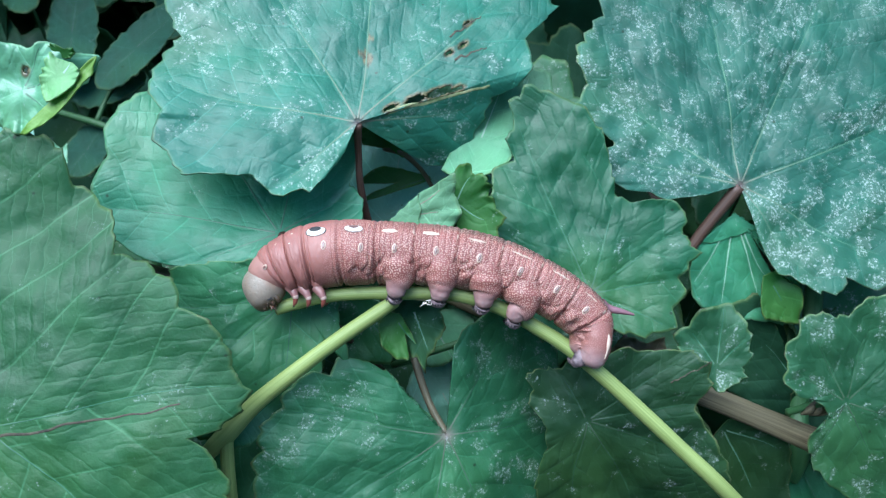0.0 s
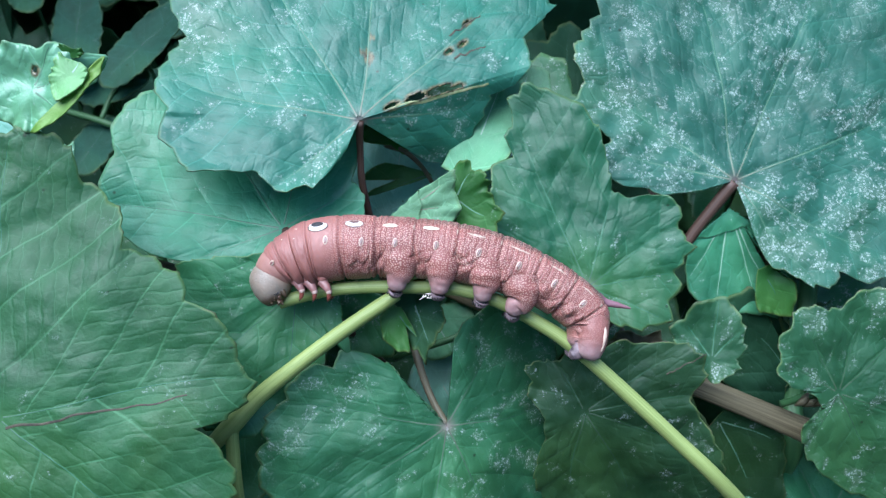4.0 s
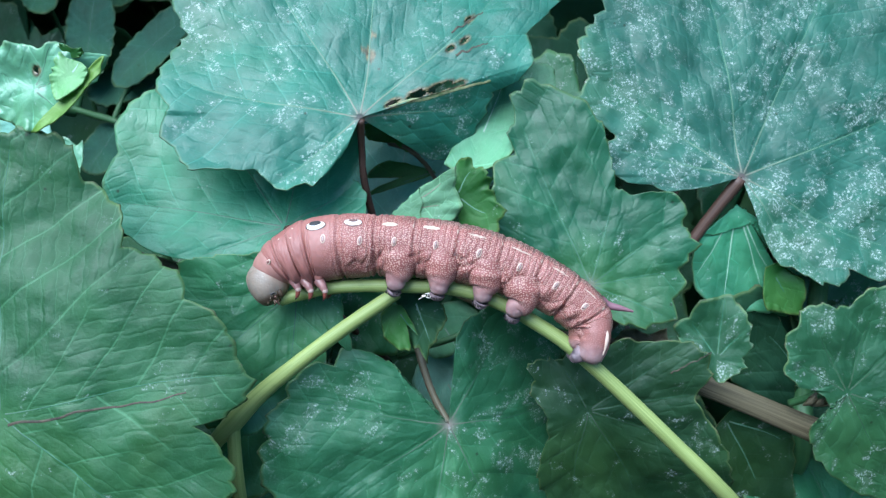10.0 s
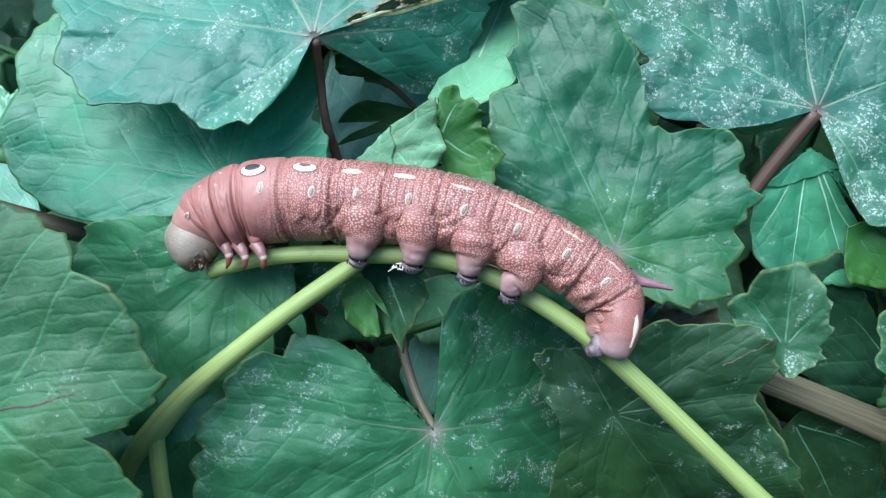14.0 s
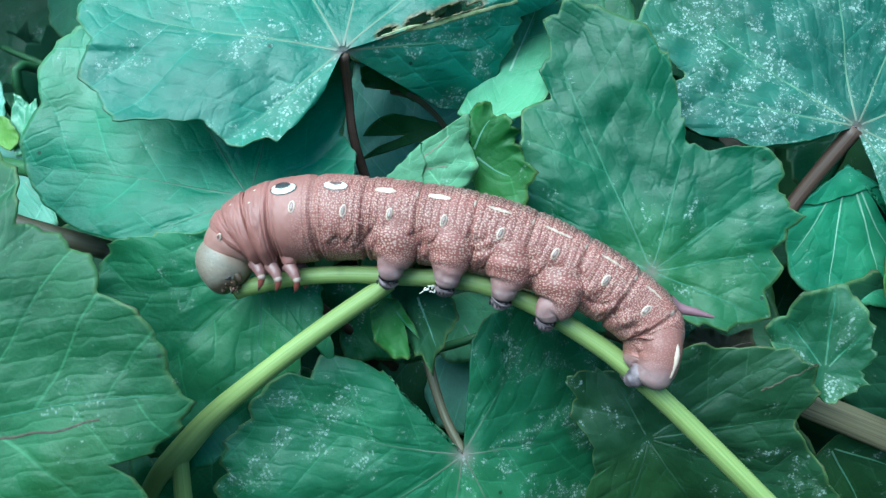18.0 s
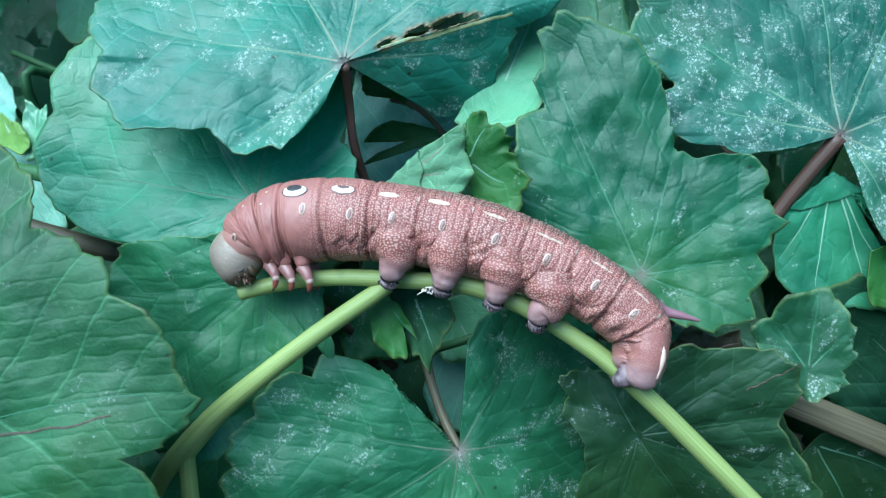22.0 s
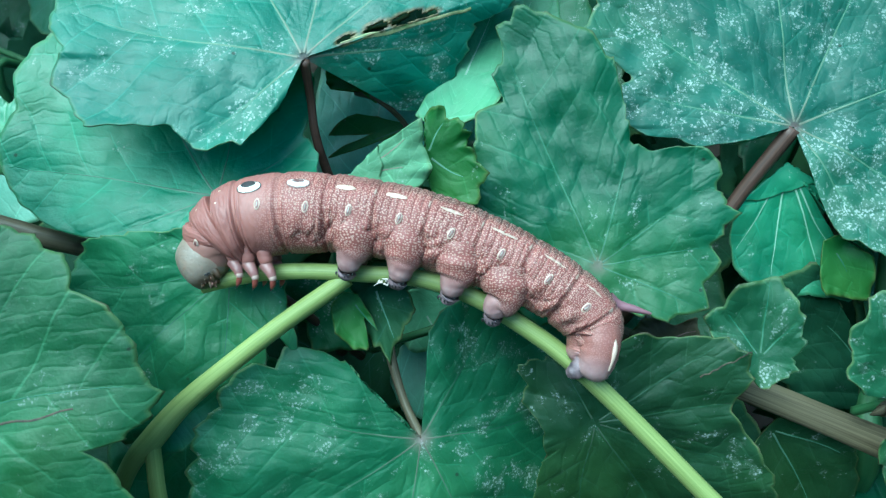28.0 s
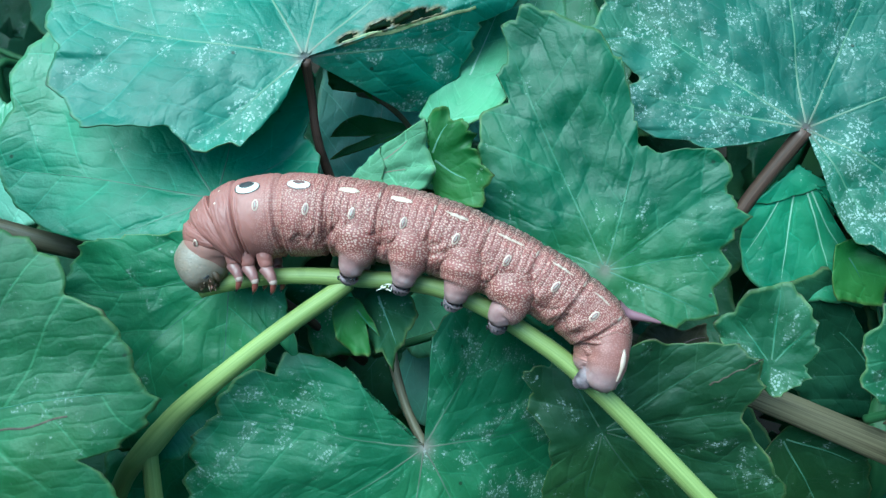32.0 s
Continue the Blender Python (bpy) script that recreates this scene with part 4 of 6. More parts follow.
GENERIC = [(-75, 24), (-58, 27), (-38, 24), (-20, 33), (2, 27), (16, 36), (30, 42), (46, 30), (66, 42), (90, 50), (114, 41), (134, 30), (150, 42), (164, 36), (178, 28), (200, 33), (218, 25), (238, 27), (255, 23)]
rng = random.Random(11)
places = [(-118, -10, -200, 0.8), (-30, 52, -215, 0.7), (18, 62, -285, 0.9), (44, 44, -280, 0.9), (70, 66, -235, 0.9), (118, 50, -230, 0.9), (120, 5, -215, 0.8), (112, -40, -205, 0.8), (96, -70, -200, 0.8), (60, -66, -205, 0.8), (62, -24, -214, 0.7), (40, -6, -212, 0.7), (22, 24, -216, 0.75), (2, 28, -222, 0.6), (-12, 6, -214, 0.5), (-2, -20, -212, 0.55), (16, -20, -216, 0.6), (-20, -34, -206, 0.7), (-40, -64, -200, 0.8), (-88, -62, -190, 0.8), (-70, -2, -212, 0.8), (-46, -26, -198, 0.7), (10, -72, -200, 0.8), (84, 22, -224, 0.75), (-36, 22, -222, 0.8), (-150, 130, -345, 1.2), (-100, 130, -350, 1.2), (-60, 125, -345, 1.2), (-185, 60, -340, 1.1)]
for k, (x, y, z, size) in enumerate(places):
    turn = rng.uniform(-50, 50) + rng.choice((0, 180, 90))
    lob = [(a + turn, r * size * rng.uniform(0.92, 1.08)) for a, r in GENERIC]
    low = min(a for a, _ in lob)
    base = 360 * math.floor((low + 180) / 360)
    lob = [(a - base, r) for a, r in lob]
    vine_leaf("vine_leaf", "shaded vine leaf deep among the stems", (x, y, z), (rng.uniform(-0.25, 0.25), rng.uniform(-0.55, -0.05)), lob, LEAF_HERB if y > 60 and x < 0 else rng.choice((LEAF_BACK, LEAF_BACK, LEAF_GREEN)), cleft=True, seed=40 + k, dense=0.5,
              veins=[(90 + turn, 40 * size), (30 + turn, 34 * size), (150 + turn, 34 * size), (-20 + turn, 26 * size), (200 + turn, 26 * size)], vein_mat=VEIN_DIM,
              petiole=[(x, y, z - 0.6, 0.8), (x * 0.97 + 2, y - 12, z - 14, 0.8), (x * 0.9, y - 35, z - 35, 1.0)], petiole_mat=PETIOLE_GREEN, group="leaves deep in the vine")

def outer_foliage():
    """Leaves added out of view above, below and beside the near ones to shade the gaps, and a deep layer behind them
    all.
    """
    pick = random.Random(21)
    verts, faces = [], []
    ring = np.array([(r * math.cos(radians(a)), r * math.sin(radians(a))) for a, r in GENERIC])
    ring = np.array([ring[int(k)] * (1 - k % 1) + ring[min(int(k) + 1, len(ring) - 1)] * (k % 1) for k in np.linspace(0, len(ring) - 1, 55)])
    ring *= (1 + 0.05 * np.cos(np.arange(55) * math.pi))[:, None]
    done = 0
    while done < 800:
        x, y, z = pick.uniform(-430, 430), pick.uniform(-330, 420), pick.uniform(-440, -165)
        size = pick.uniform(0.75, 1.35)
        reach = 50 * size
        if z > -310 and abs(x) < 0.6 * -z + reach + 22 and abs(y) < 0.36 * -z + reach + 22:
            continue
        done += 1
        m = Matrix.Translation((x, y, z)) @ pose(0, 0, 0, pick.gauss(25, 22), pick.gauss(0, 20), pick.uniform(-70, 70) + pick.choice((0, 0, 180)))
        base = len(verts)
        verts.append(tuple(m @ Vector((0, 0, 0)) * 0.001))
        bend, wav = pick.uniform(-0.3, 0.1), pick.uniform(0, 9)
        for g in (0.3, 0.6, 0.82, 1.0):
            for px, py in ring * size * g:
                r = math.hypot(px, py)
                verts.append(tuple(m @ Vector((px, py, bend * r * r / 50 + 3.5 * noise.noise((px * 0.06 + wav, py * 0.06, wav)))) * 0.001))
        for k in range(54):
            faces.append((base, base + 1 + k, base + 2 + k))
            for g in range(3):
                p = base + 1 + g * 55 + k
                faces.append((p, p + 55, p + 56, p + 1))
    me = bpy.data.meshes.new("added_foliage")
    me.from_pydata(verts, [], faces)
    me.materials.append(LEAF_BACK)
    me.polygons.foreach_set("use_smooth", [True] * len(me.polygons))
    ob = new("added_foliage", me)
    ob.matrix_world = PLAN
    thick = ob.modifiers.new("thickness", "SOLIDIFY")
    thick.thickness, thick.offset = 0.0003, -1
    tagged(ob, "dense green vine foliage added round and behind the near leaves to shade the gaps", "foliage", kind="stuff")


outer_foliage()


def lance_leaf(x, y, z, length, width, deg, seed):
    """A narrow pointed leaf of another herb in the shade behind."""
    lob = []
    for k in range(24):
        t = 2 * math.pi * k / 24
        px, py = length * (0.5 - 0.5 * math.cos(t)), width * math.sin(t) * (1.15 - 0.35 * (0.5 - 0.5 * math.cos(t)))
        qx, qy = px - length * 0.42, py
        lob.append(((math.degrees(math.atan2(qy, qx)) + deg) % 360, math.hypot(qx, qy)))
    lob.sort()
    vine_leaf("herb_leaf", "blurred narrow blue-green herb leaf in the shade", (x, y, z), (0.1, -0.3), lob, LEAF_HERB, seed=seed, quilt=0.4, teeth=0.5, veins=[(deg, length * 0.5), (deg + 180, length * 0.38)], dense=0.6, vein_mat=VEIN_DIM,
              petiole=[(x, y, z - 0.6, 0.7), (x + 4, y - 14, z - 10, 0.7), (x + 8, y - 50, z - 40, 0.8)], petiole_mat=PETIOLE_GREEN, group="herb leaves behind the vine")


for k, (x, y, z, ln, wd, dg) in enumerate([(-137, 79, -300, 44, 9.5, 95), (-112, 73, -296, 46, 8, 50), (-128, 61, -304, 30, 8, 10), (-110, 62, -316, 44, 9.5, 32), (-132, 36, -300, 26, 8, 60), (-158, 100, -300, 38, 8, 118), (-92, 96, -320, 42, 9, 70)]):
    lance_leaf(x, y, z, ln, wd, dg, 90 + k)

herb = thing("forked_weed", (-130, 44, -300), "thin pale green weed forking in the shade", "weed")
tube("shoot", [from_world(-0.16, 0.36, 0.0, 2.2), (-150, 20, -312, 1.7), (-143, 51, -302, 1.4), (-136, 66, -300, 1.1)], PETIOLE_GREEN, herb, "", 12, 8, 0.05, 1, (-130, 44, -300))
tube("shoot", [(-165, 60, -304, 1.0), (-143, 51, -301, 1.3), (-124, 45, -299, 1.3), (-100, 34, -300, 1.0)], PETIOLE_GREEN, herb, "", 12, 8, 0.05, 2, (-130, 44, -300))
tube("shoot", [(-128, 47, -300, 1.0), (-124, 58, -302, 0.9), (-114, 72, -298, 0.7)], PETIOLE_GREEN, herb, "", 12, 8, 0.05, 3, (-130, 44, -300))


def hedge_bank():
    """Dense shrubs added out of view round the spot to block low sky light, open above."""
    bm = bmesh.new()
    n, m = 96, 14
    rows = []
    for j in range(m + 1):
        h = j / m
        rows.append([bm.verts.new(((2.6 + 0.9 * h * h + 0.45 * noise.noise((math.cos(6.2832 * i / n) * 4, math.sin(6.2832 * i / n) * 4, h * 5))) * math.cos(6.2832 * i / n),
                                   0.3 + (2.6 + 0.9 * h * h + 0.45 * noise.noise((math.cos(6.2832 * i / n) * 4, 9 + math.sin(6.2832 * i / n) * 4, h * 5))) * math.sin(6.2832 * i / n),
                                   -0.05 + h * (2.2 + 0.5 * noise.noise((math.cos(6.2832 * i / n) * 3, math.sin(6.2832 * i / n) * 3, 1))))) for i in range(n)])
    for j in range(m):
        for i in range(n):
            bm.faces.new((rows[j][i], rows[j][(i + 1) % n], rows[j + 1][(i + 1) % n], rows[j + 1][i]))
    me = bpy.data.meshes.new("unseen_hedge")
    bm.to_mesh(me)
    bm.free()
    me.materials.append(HEDGE)
    ob = new("unseen_hedge", me)
    thick = ob.modifiers.new("thickness", "SOLIDIFY")
    thick.thickness = 0.15
    tagged(ob, "dark green shrubs added out of view to cut off the low sky", "hedge", kind="structure")


HEDGE = plain("shrub_foliage", (0.012, 0.035, 0.014), (0.05, 0.11, 0.04), 14, 0.8, 0.2, 1.0)
hedge_bank()


def dry_scrap():
    """A shrivelled brown bud scale in the crook of the woody stem."""
    root = thing("dry_scrap", (82, -35, -178), "shrivelled brown dry leaf scrap beside the woody stem", "dry leaf")
    pick = random.Random(8)
    for k in range(5):
        x, y = 80.5 + 0.9 * k, -35 + pick.uniform(-0.8, 0.8)
        tube("scale", [(x - 1.2, y - 1.2, -180, 0.2), (x - 0.3, y - 0.2, -178.5, 0.75), (x + 0.6, y + 0.8, -178, 0.6), (x + 1.1, y + 1.4, -179, 0.15)], CRACK if k % 2 else WOOD, root, "", 8, 4, 0.2, k, (82, -35, -178))


dry_scrap()


# ---- the caterpillar ----
def skin_material():
    """Pinkish-brown skin, dotted with pale granules in cross rows, darker along the back."""
    m, n, l, b = shader("caterpillar_skin", 0.48, 0.4)
    uv = n.new("ShaderNodeUVMap").outputs[0]
    co = n.new("ShaderNodeTexCoord").outputs["Object"]
    dot_mask = n.new("ShaderNodeAttribute")
    dot_mask.attribute_name = "granules"
    back = n.new("ShaderNodeAttribute")
    back.attribute_name = "back"
    tip = n.new("ShaderNodeAttribute")
    tip.attribute_name = "tip"
    col = ramp(n, l, noise_node(n, l, co, 160, 4), (0.3, (0.18, 0.057, 0.048)), (0.72, (0.275, 0.095, 0.08)))
    smooth = ramp(n, l, noise_node(n, l, co, 110, 3), (0.3, (0.22, 0.086, 0.072)), (0.7, (0.315, 0.136, 0.112)))
    col = mix(n, l, dot_mask.outputs["Fac"], smooth, col)
    col = mix(n, l, back.outputs["Fac"], col, (0.1, 0.042, 0.034))
    v = n.new("ShaderNodeTexVoronoi")
    v.voronoi_dimensions = "2D"
    v.inputs["Scale"].default_value, v.inputs["Randomness"].default_value = 2800, 0.75
    l.new(uv, v.inputs["Vector"])
    size = calc(n, l, "ADD", calc(n, l, "MULTIPLY", noise_node(n, l, co, 420, 2), 0.34), 0.12)
    dot = calc(n, l, "SUBTRACT", size, v.outputs["Distance"])
    dot = calc(n, l, "MULTIPLY", ramp(n, l, calc(n, l, "ADD", calc(n, l, "MULTIPLY", dot, 3.0), 0.5), (0.3, grey(0)), (0.62, grey(1))), dot_mask.outputs["Fac"])
    col = mix(n, l, calc(n, l, "MULTIPLY", dot, 0.58), col, (0.6, 0.4, 0.32))
    col = mix(n, l, tip.outputs["Fac"], col, ramp(n, l, noise_node(n, l, co, 700, 3), (0.3, (0.24, 0.14, 0.14)), (0.7, (0.36, 0.24, 0.23))))
    l.new(col, b.inputs["Base Color"])
    h = calc(n, l, "ADD", calc(n, l, "MULTIPLY", dot, 0.6), calc(n, l, "MULTIPLY", noise_node(n, l, co, 900, 3), 0.6))
    bump(n, l, b, h, 0.6, 0.00025)
    b.inputs["Subsurface Weight"].default_value = 0.12
    b.inputs["Subsurface Radius"].default_value = (0.0016, 0.0006, 0.0005)
    b.inputs["Subsurface Scale"].default_value = 1.0
    return m


SKIN = skin_material()


def head_material():
    """Grey-beige capsule, tan towards the neck, brown and pitted round the mouth."""
    m, n, l, b = shader("head_capsule_grey", 0.42, 0.4)
    co = n.new("ShaderNodeTexCoord").outputs["Object"]
    low, top = n.new("ShaderNodeAttribute"), n.new("ShaderNodeAttribute")
    low.attribute_name, top.attribute_name = "low", "top"
    col = ramp(n, l, noise_node(n, l, co, 200, 4), (0.3, (0.175, 0.132, 0.1)), (0.7, (0.27, 0.215, 0.168)))
    tan = ramp(n, l, noise_node(n, l, co, 260, 4), (0.35, (0.26, 0.15, 0.1)), (0.7, (0.34, 0.23, 0.17)))
    col = mix(n, l, top.outputs["Fac"], col, tan)
    pit = n.new("ShaderNodeTexVoronoi")
    pit.inputs["Scale"].default_value = 1500
    l.new(co, pit.inputs["Vector"])
    spot = ramp(n, l, pit.outputs["Distance"], (0.22, grey(1)), (0.4, grey(0)))
    brown = calc(n, l, "MULTIPLY", ramp(n, l, calc(n, l, "ADD", low.outputs["Fac"], calc(n, l, "MULTIPLY", noise_node(n, l, co, 700, 4), 0.5)), (0.42, grey(0)), (0.72, grey(1))), 0.85)
    col = mix(n, l, calc(n, l, "MULTIPLY", spot, calc(n, l, "MULTIPLY", low.outputs["Fac"], 0.5)), col, (0.1, 0.06, 0.035))
    col = mix(n, l, brown, col, (0.085, 0.052, 0.03))
    l.new(col, b.inputs["Base Color"])
    bump(n, l, b, calc(n, l, "ADD", noise_node(n, l, co, 600, 4), calc(n, l, "MULTIPLY", spot, -0.2)), 0.4, 0.0003)
    b.inputs["Subsurface Weight"].default_value = 0.1
    b.inputs["Subsurface Radius"].default_value = (0.0015, 0.0006, 0.0004)
    b.inputs["Subsurface Scale"].default_value = 1.0
    return m


HEAD_SKIN = head_material()
COLLAR = plain("collar_beige", (0.25, 0.118, 0.094), (0.33, 0.165, 0.135), 200, 0.5, 0.4, 0.3, 0.1)
MOUTH = plain("mouthparts_brown", (0.022, 0.014, 0.008), (0.1, 0.06, 0.032), 900, 0.5)
LEG_PINK = plain("leg_pink", (0.18, 0.078, 0.072), (0.29, 0.145, 0.13), 500, 0.35, 0.5, 0.2, 0.1)
LEG_PALE = plain("leg_pale_ring", (0.36, 0.24, 0.2), (0.48, 0.35, 0.29), 500, 0.4)
LEG_RED = plain("leg_tip_red", (0.13, 0.03, 0.024), (0.2, 0.06, 0.045), 500, 0.3)
CLAW = plain("claw_black", (0.012, 0.01, 0.01), (0.03, 0.025, 0.025), 500, 0.3)
PAD = plain("proleg_pad_dusky", (0.06, 0.045, 0.052), (0.24, 0.165, 0.175), 600, 0.5, 0.5, 0.5)
HORN = plain("horn_purple", (0.16, 0.075, 0.09), (0.24, 0.12, 0.14), 300, 0.45)
SPIRACLE = plain("mark_buff", (0.42, 0.3, 0.23), (0.52, 0.38, 0.3), 900, 0.45)
CREAM = plain("mark_cream", (0.5, 0.36, 0.27), (0.64, 0.5, 0.39), 900, 0.45)
WHITE = plain("mark_white", (0.6, 0.53, 0.45), (0.72, 0.65, 0.57), 900, 0.45)
INK = plain("mark_black", (0.012, 0.01, 0.01), (0.035, 0.03, 0.032), 900, 0.45)
DUSK = plain("mark_brown", (0.1, 0.05, 0.045), (0.16, 0.08, 0.07), 900, 0.45)
GREYMARK = plain("mark_grey", (0.22, 0.2, 0.16), (0.32, 0.28, 0.23), 900, 0.45)

CAT_AT = (-22.0, -9.0, -157.0)
# the body's line: x, y and half thickness (mm), from the neck to the last segment
LINE = [(-33.4, -4.7, 4.1), (-31.7, -3.4, 5.0), (-28.9, -2.4, 5.7), (-25.7, -1.5, 6.3), (-19.5, -0.7, 6.45), (-12.7, -0.65, 6.15), (-5.35, -0.95, 6.0), (2.6, -1.7, 5.85), (10.5, -3.6, 5.65), (17.6, -6.4, 5.2), (23.9, -10.1, 4.95), (28.0, -13.9, 4.7), (28.4, -17.6, 4.0), (27.9, -21.2, 4.1)]
SEGMENTS = ["thorax_segment", "thorax_segment", "thorax_segment"] + ["body_segment"] * 8 + ["tail_segment", "tail_segment"]


def spine(u):
    """Centre, direction and half thickness of the body at u, in whole segments from the neck."""
    p = np.array(LINE)
    p = np.vstack([2 * p[0] - p[1], p, 2 * p[-1] - p[-2]])
    i = int(min(max(math.floor(u), 0), len(LINE) - 2)) + 1
    t = u - (i - 1)
    a, b, c, d = p[i - 1], p[i], p[i + 1], p[i + 2]
    q = 0.5 * (2 * b + (c - a) * t + (2 * a - 5 * b + 4 * c - d) * t * t + (3 * b - a - 3 * c + d) * t ** 3)
    g = 0.5 * ((c - a) + 2 * (2 * a - 5 * b + 4 * c - d) * t + 3 * (3 * b - a - 3 * c + d) * t * t)
    g = g[:2] / np.linalg.norm(g[:2])
    return q[:2], g, q[2]


def skin_point(u, w, lift=0.0):
    """A place on the skin: u segments from the neck, w radians from the back towards the open side."""
    c, g, r = spine(u)
    k = round(u)
    seam = math.exp(-((u - k) / 0.06) ** 2) if 0 < k < 12 else 0
    seam += 0.3 * math.exp(-((u - k + 0.16) / 0.03) ** 2) + 0.3 * math.exp(-((u - k - 0.15) / 0.03) ** 2) if 2 < k < 6 else 0
    fold = 0.5 - 0.5 * math.cos(w)
    amount = 1 - (0.035 + (0.09 if k > 3 else 0.15) * fold) * seam
    if u > 3:
        amount += (0.008 - 0.042 * (1 - abs(math.sin(math.pi * 7 * u + 0.5 * noise.noise((u * 2, w * 2, 1))))) ** 3) * (1 - 0.4 * fold) * (1 if u < 10 else 0.4) * min(1, max(0, (u - 4.3) / 0.8))
        flank = math.exp(-((abs(w) - 2.05) / 0.45) ** 2)
        s = u - math.floor(u)
        amount += flank * min(1, max(0, (u - 3.7) / 1.2)) * (0.05 * math.sin(2 * math.pi * (s * 2 + 0.3 * w)) + 0.02 + 0.07 * noise.noise((u * 3.2, w * 2.2, 7)) - 0.1 * math.exp(-(noise.noise((u * 2.0 + 0.9 * abs(w), abs(w) * 1.8, 3)) / 0.075) ** 2) - 0.05 * math.exp(-(noise.noise((u * 3.4 - 1.2 * abs(w), abs(w) * 2.6, 17)) / 0.07) ** 2))
    else:
        amount += 0.02 * noise.noise((u * 2.0, w * 1.4, 2)) - 0.018 * math.exp(-((u - k) / 0.035) ** 2) * (0 < k < 4)
        amount += fold ** 2 * (0.13 + 0.08 * math.cos(2 * math.pi * (u - 0.5))) * min(1, max(0, 3.3 - u)) + 0.035 * fold * noise.noise((u * 3, w * 2.5, 9))
    amount += 0.016 * noise.noise((u * 9, w * 6, 4)) + 0.004 * noise.noise((u * 26, w * 16, 4))
    if u > 12.0:
        amount *= math.sqrt(max(0.02, 1 - max(0, (u - 12.35) / 0.67) ** 2)) if u > 12.35 else 1
    if u < 0.25:
        amount *= 0.93 + 0.28 * u
    rr = r * amount + lift
    up, out = rr * math.cos(w), rr * math.sin(w) * 0.96
    return Vector((c[0] - g[1] * up - CAT_AT[0], c[1] + g[0] * up - CAT_AT[1], out)) * 0.001


def segment(i, name, parent, material, label=""):
    u0, u1 = i - 0.07, i + 1.07
    rows, around = 56, 96
    verts, faces, uvs = [], [], []
    gran, back, tip = [], [], []
    place = [(u0 + (u1 - u0) * a / rows) for a in range(rows + 1)]
    if i == 12:
        place = [11.93 + 1.085 * a / rows for a in range(rows + 1)]
    for u in place:
        tuck = 1.0
        if u < i:
            tuck = 1 - 0.5 * ((i - u) / 0.07) ** 1.5 * 0.16
        elif u > i + 1 and i < 12:
            tuck = 1 - 0.5 * ((u - i - 1) / 0.07) ** 1.5 * 0.16
        c = Vector((*(spine(min(u, 13))[0] - np.array(CAT_AT[:2])), 0)) * 0.001
        for k in range(around):
            w = -math.pi + 2 * math.pi * k / around
            p = skin_point(u, w)
            verts.append(tuple(c + (p - c) * tuck))
            gran.append(min(1, max(0, (u - 3.85 + 0.75 * abs(w) / math.pi) / 0.7)) * (1 if u < 11.6 else max(0, 1 - (u - 11.6) / 0.5)))
            back.append(max(0, min(1, (0.62 - abs(w) + 0.05 * math.sin(u * 9)) / 0.16)) * min(1, max(0, (u - 5.0) / 2)) * (0.92 if u < 11 else 0.4))
            tip.append(max(0, min(1, (u - 12.1) / 0.5)) * 0.8)
    for a in range(rows):
        for k in range(around):
            q = (k + 1) % around
            faces.append((a * around + k, (a + 1) * around + k, (a + 1) * around + q, a * around + q))
            x0, x1 = place[a] * 0.0072, place[a + 1] * 0.0072
            y0, y1 = k / around * 0.036, (k + 1) / around * 0.036
            uvs += [(x0, y0), (x1, y0), (x1, y1), (x0, y1)]
    for a in (0, rows):
        verts.append(tuple(sum((Vector(verts[a * around + k]) for k in range(around)), Vector()) / around))
        for key, v in ((gran, 0.0), (back, 0.0), (tip, 0.8 if i == 12 else 0.0)):
            key.append(v)
        for k in range(around):
            f = (a * around + k, a * around + (k + 1) % around, len(verts) - 1)
            faces.append(f if a == 0 else f[::-1])
            uvs += [(0, 0)] * 3
    ob = part(name, (verts, [], faces), material, parent, label)
    ob.data.uv_layers.new(name="UVMap").data.foreach_set("uv", [x for uv in uvs for x in uv])
    for key, values in (("granules", gran), ("back", back), ("tip", tip)):
        ob.data.attributes.new(key, "FLOAT", "POINT").data.foreach_set("value", values)
    return ob


def mark(name, u, w, half_u, half_w, material, parent, lift=0.05, turn=0.0, label=""):
    """An oval patch that lies on the skin; half sizes in millimetres, along the body and round it."""
    r = spine(u)[2]
    step = np.linalg.norm(spine(u + 0.05)[0] - spine(u - 0.05)[0]) * 10
    verts, faces = [tuple(skin_point(u, w, lift))], []
    rings, around = 5, 28
    for a in range(1, rings + 1):
        for k in range(around):
            t = 2 * math.pi * k / around
            x, y = a / rings * half_u * math.cos(t), a / rings * half_w * math.sin(t)
            x, y = x * math.cos(turn) - y * math.sin(turn), x * math.sin(turn) + y * math.cos(turn)
            verts.append(tuple(skin_point(u + x / step, w + y / r, lift * (1.0 if a < rings else 0.45))))
    for k in range(around):
        faces.append((0, 1 + k, 1 + (k + 1) % around))
        for a in range(rings - 1):
            p, q = 1 + a * around, 1 + (a + 1) * around
            faces.append((p + k, q + k, q + (k + 1) % around, p + (k + 1) % around))
    return part(name, (verts, [], faces), material, parent, label)


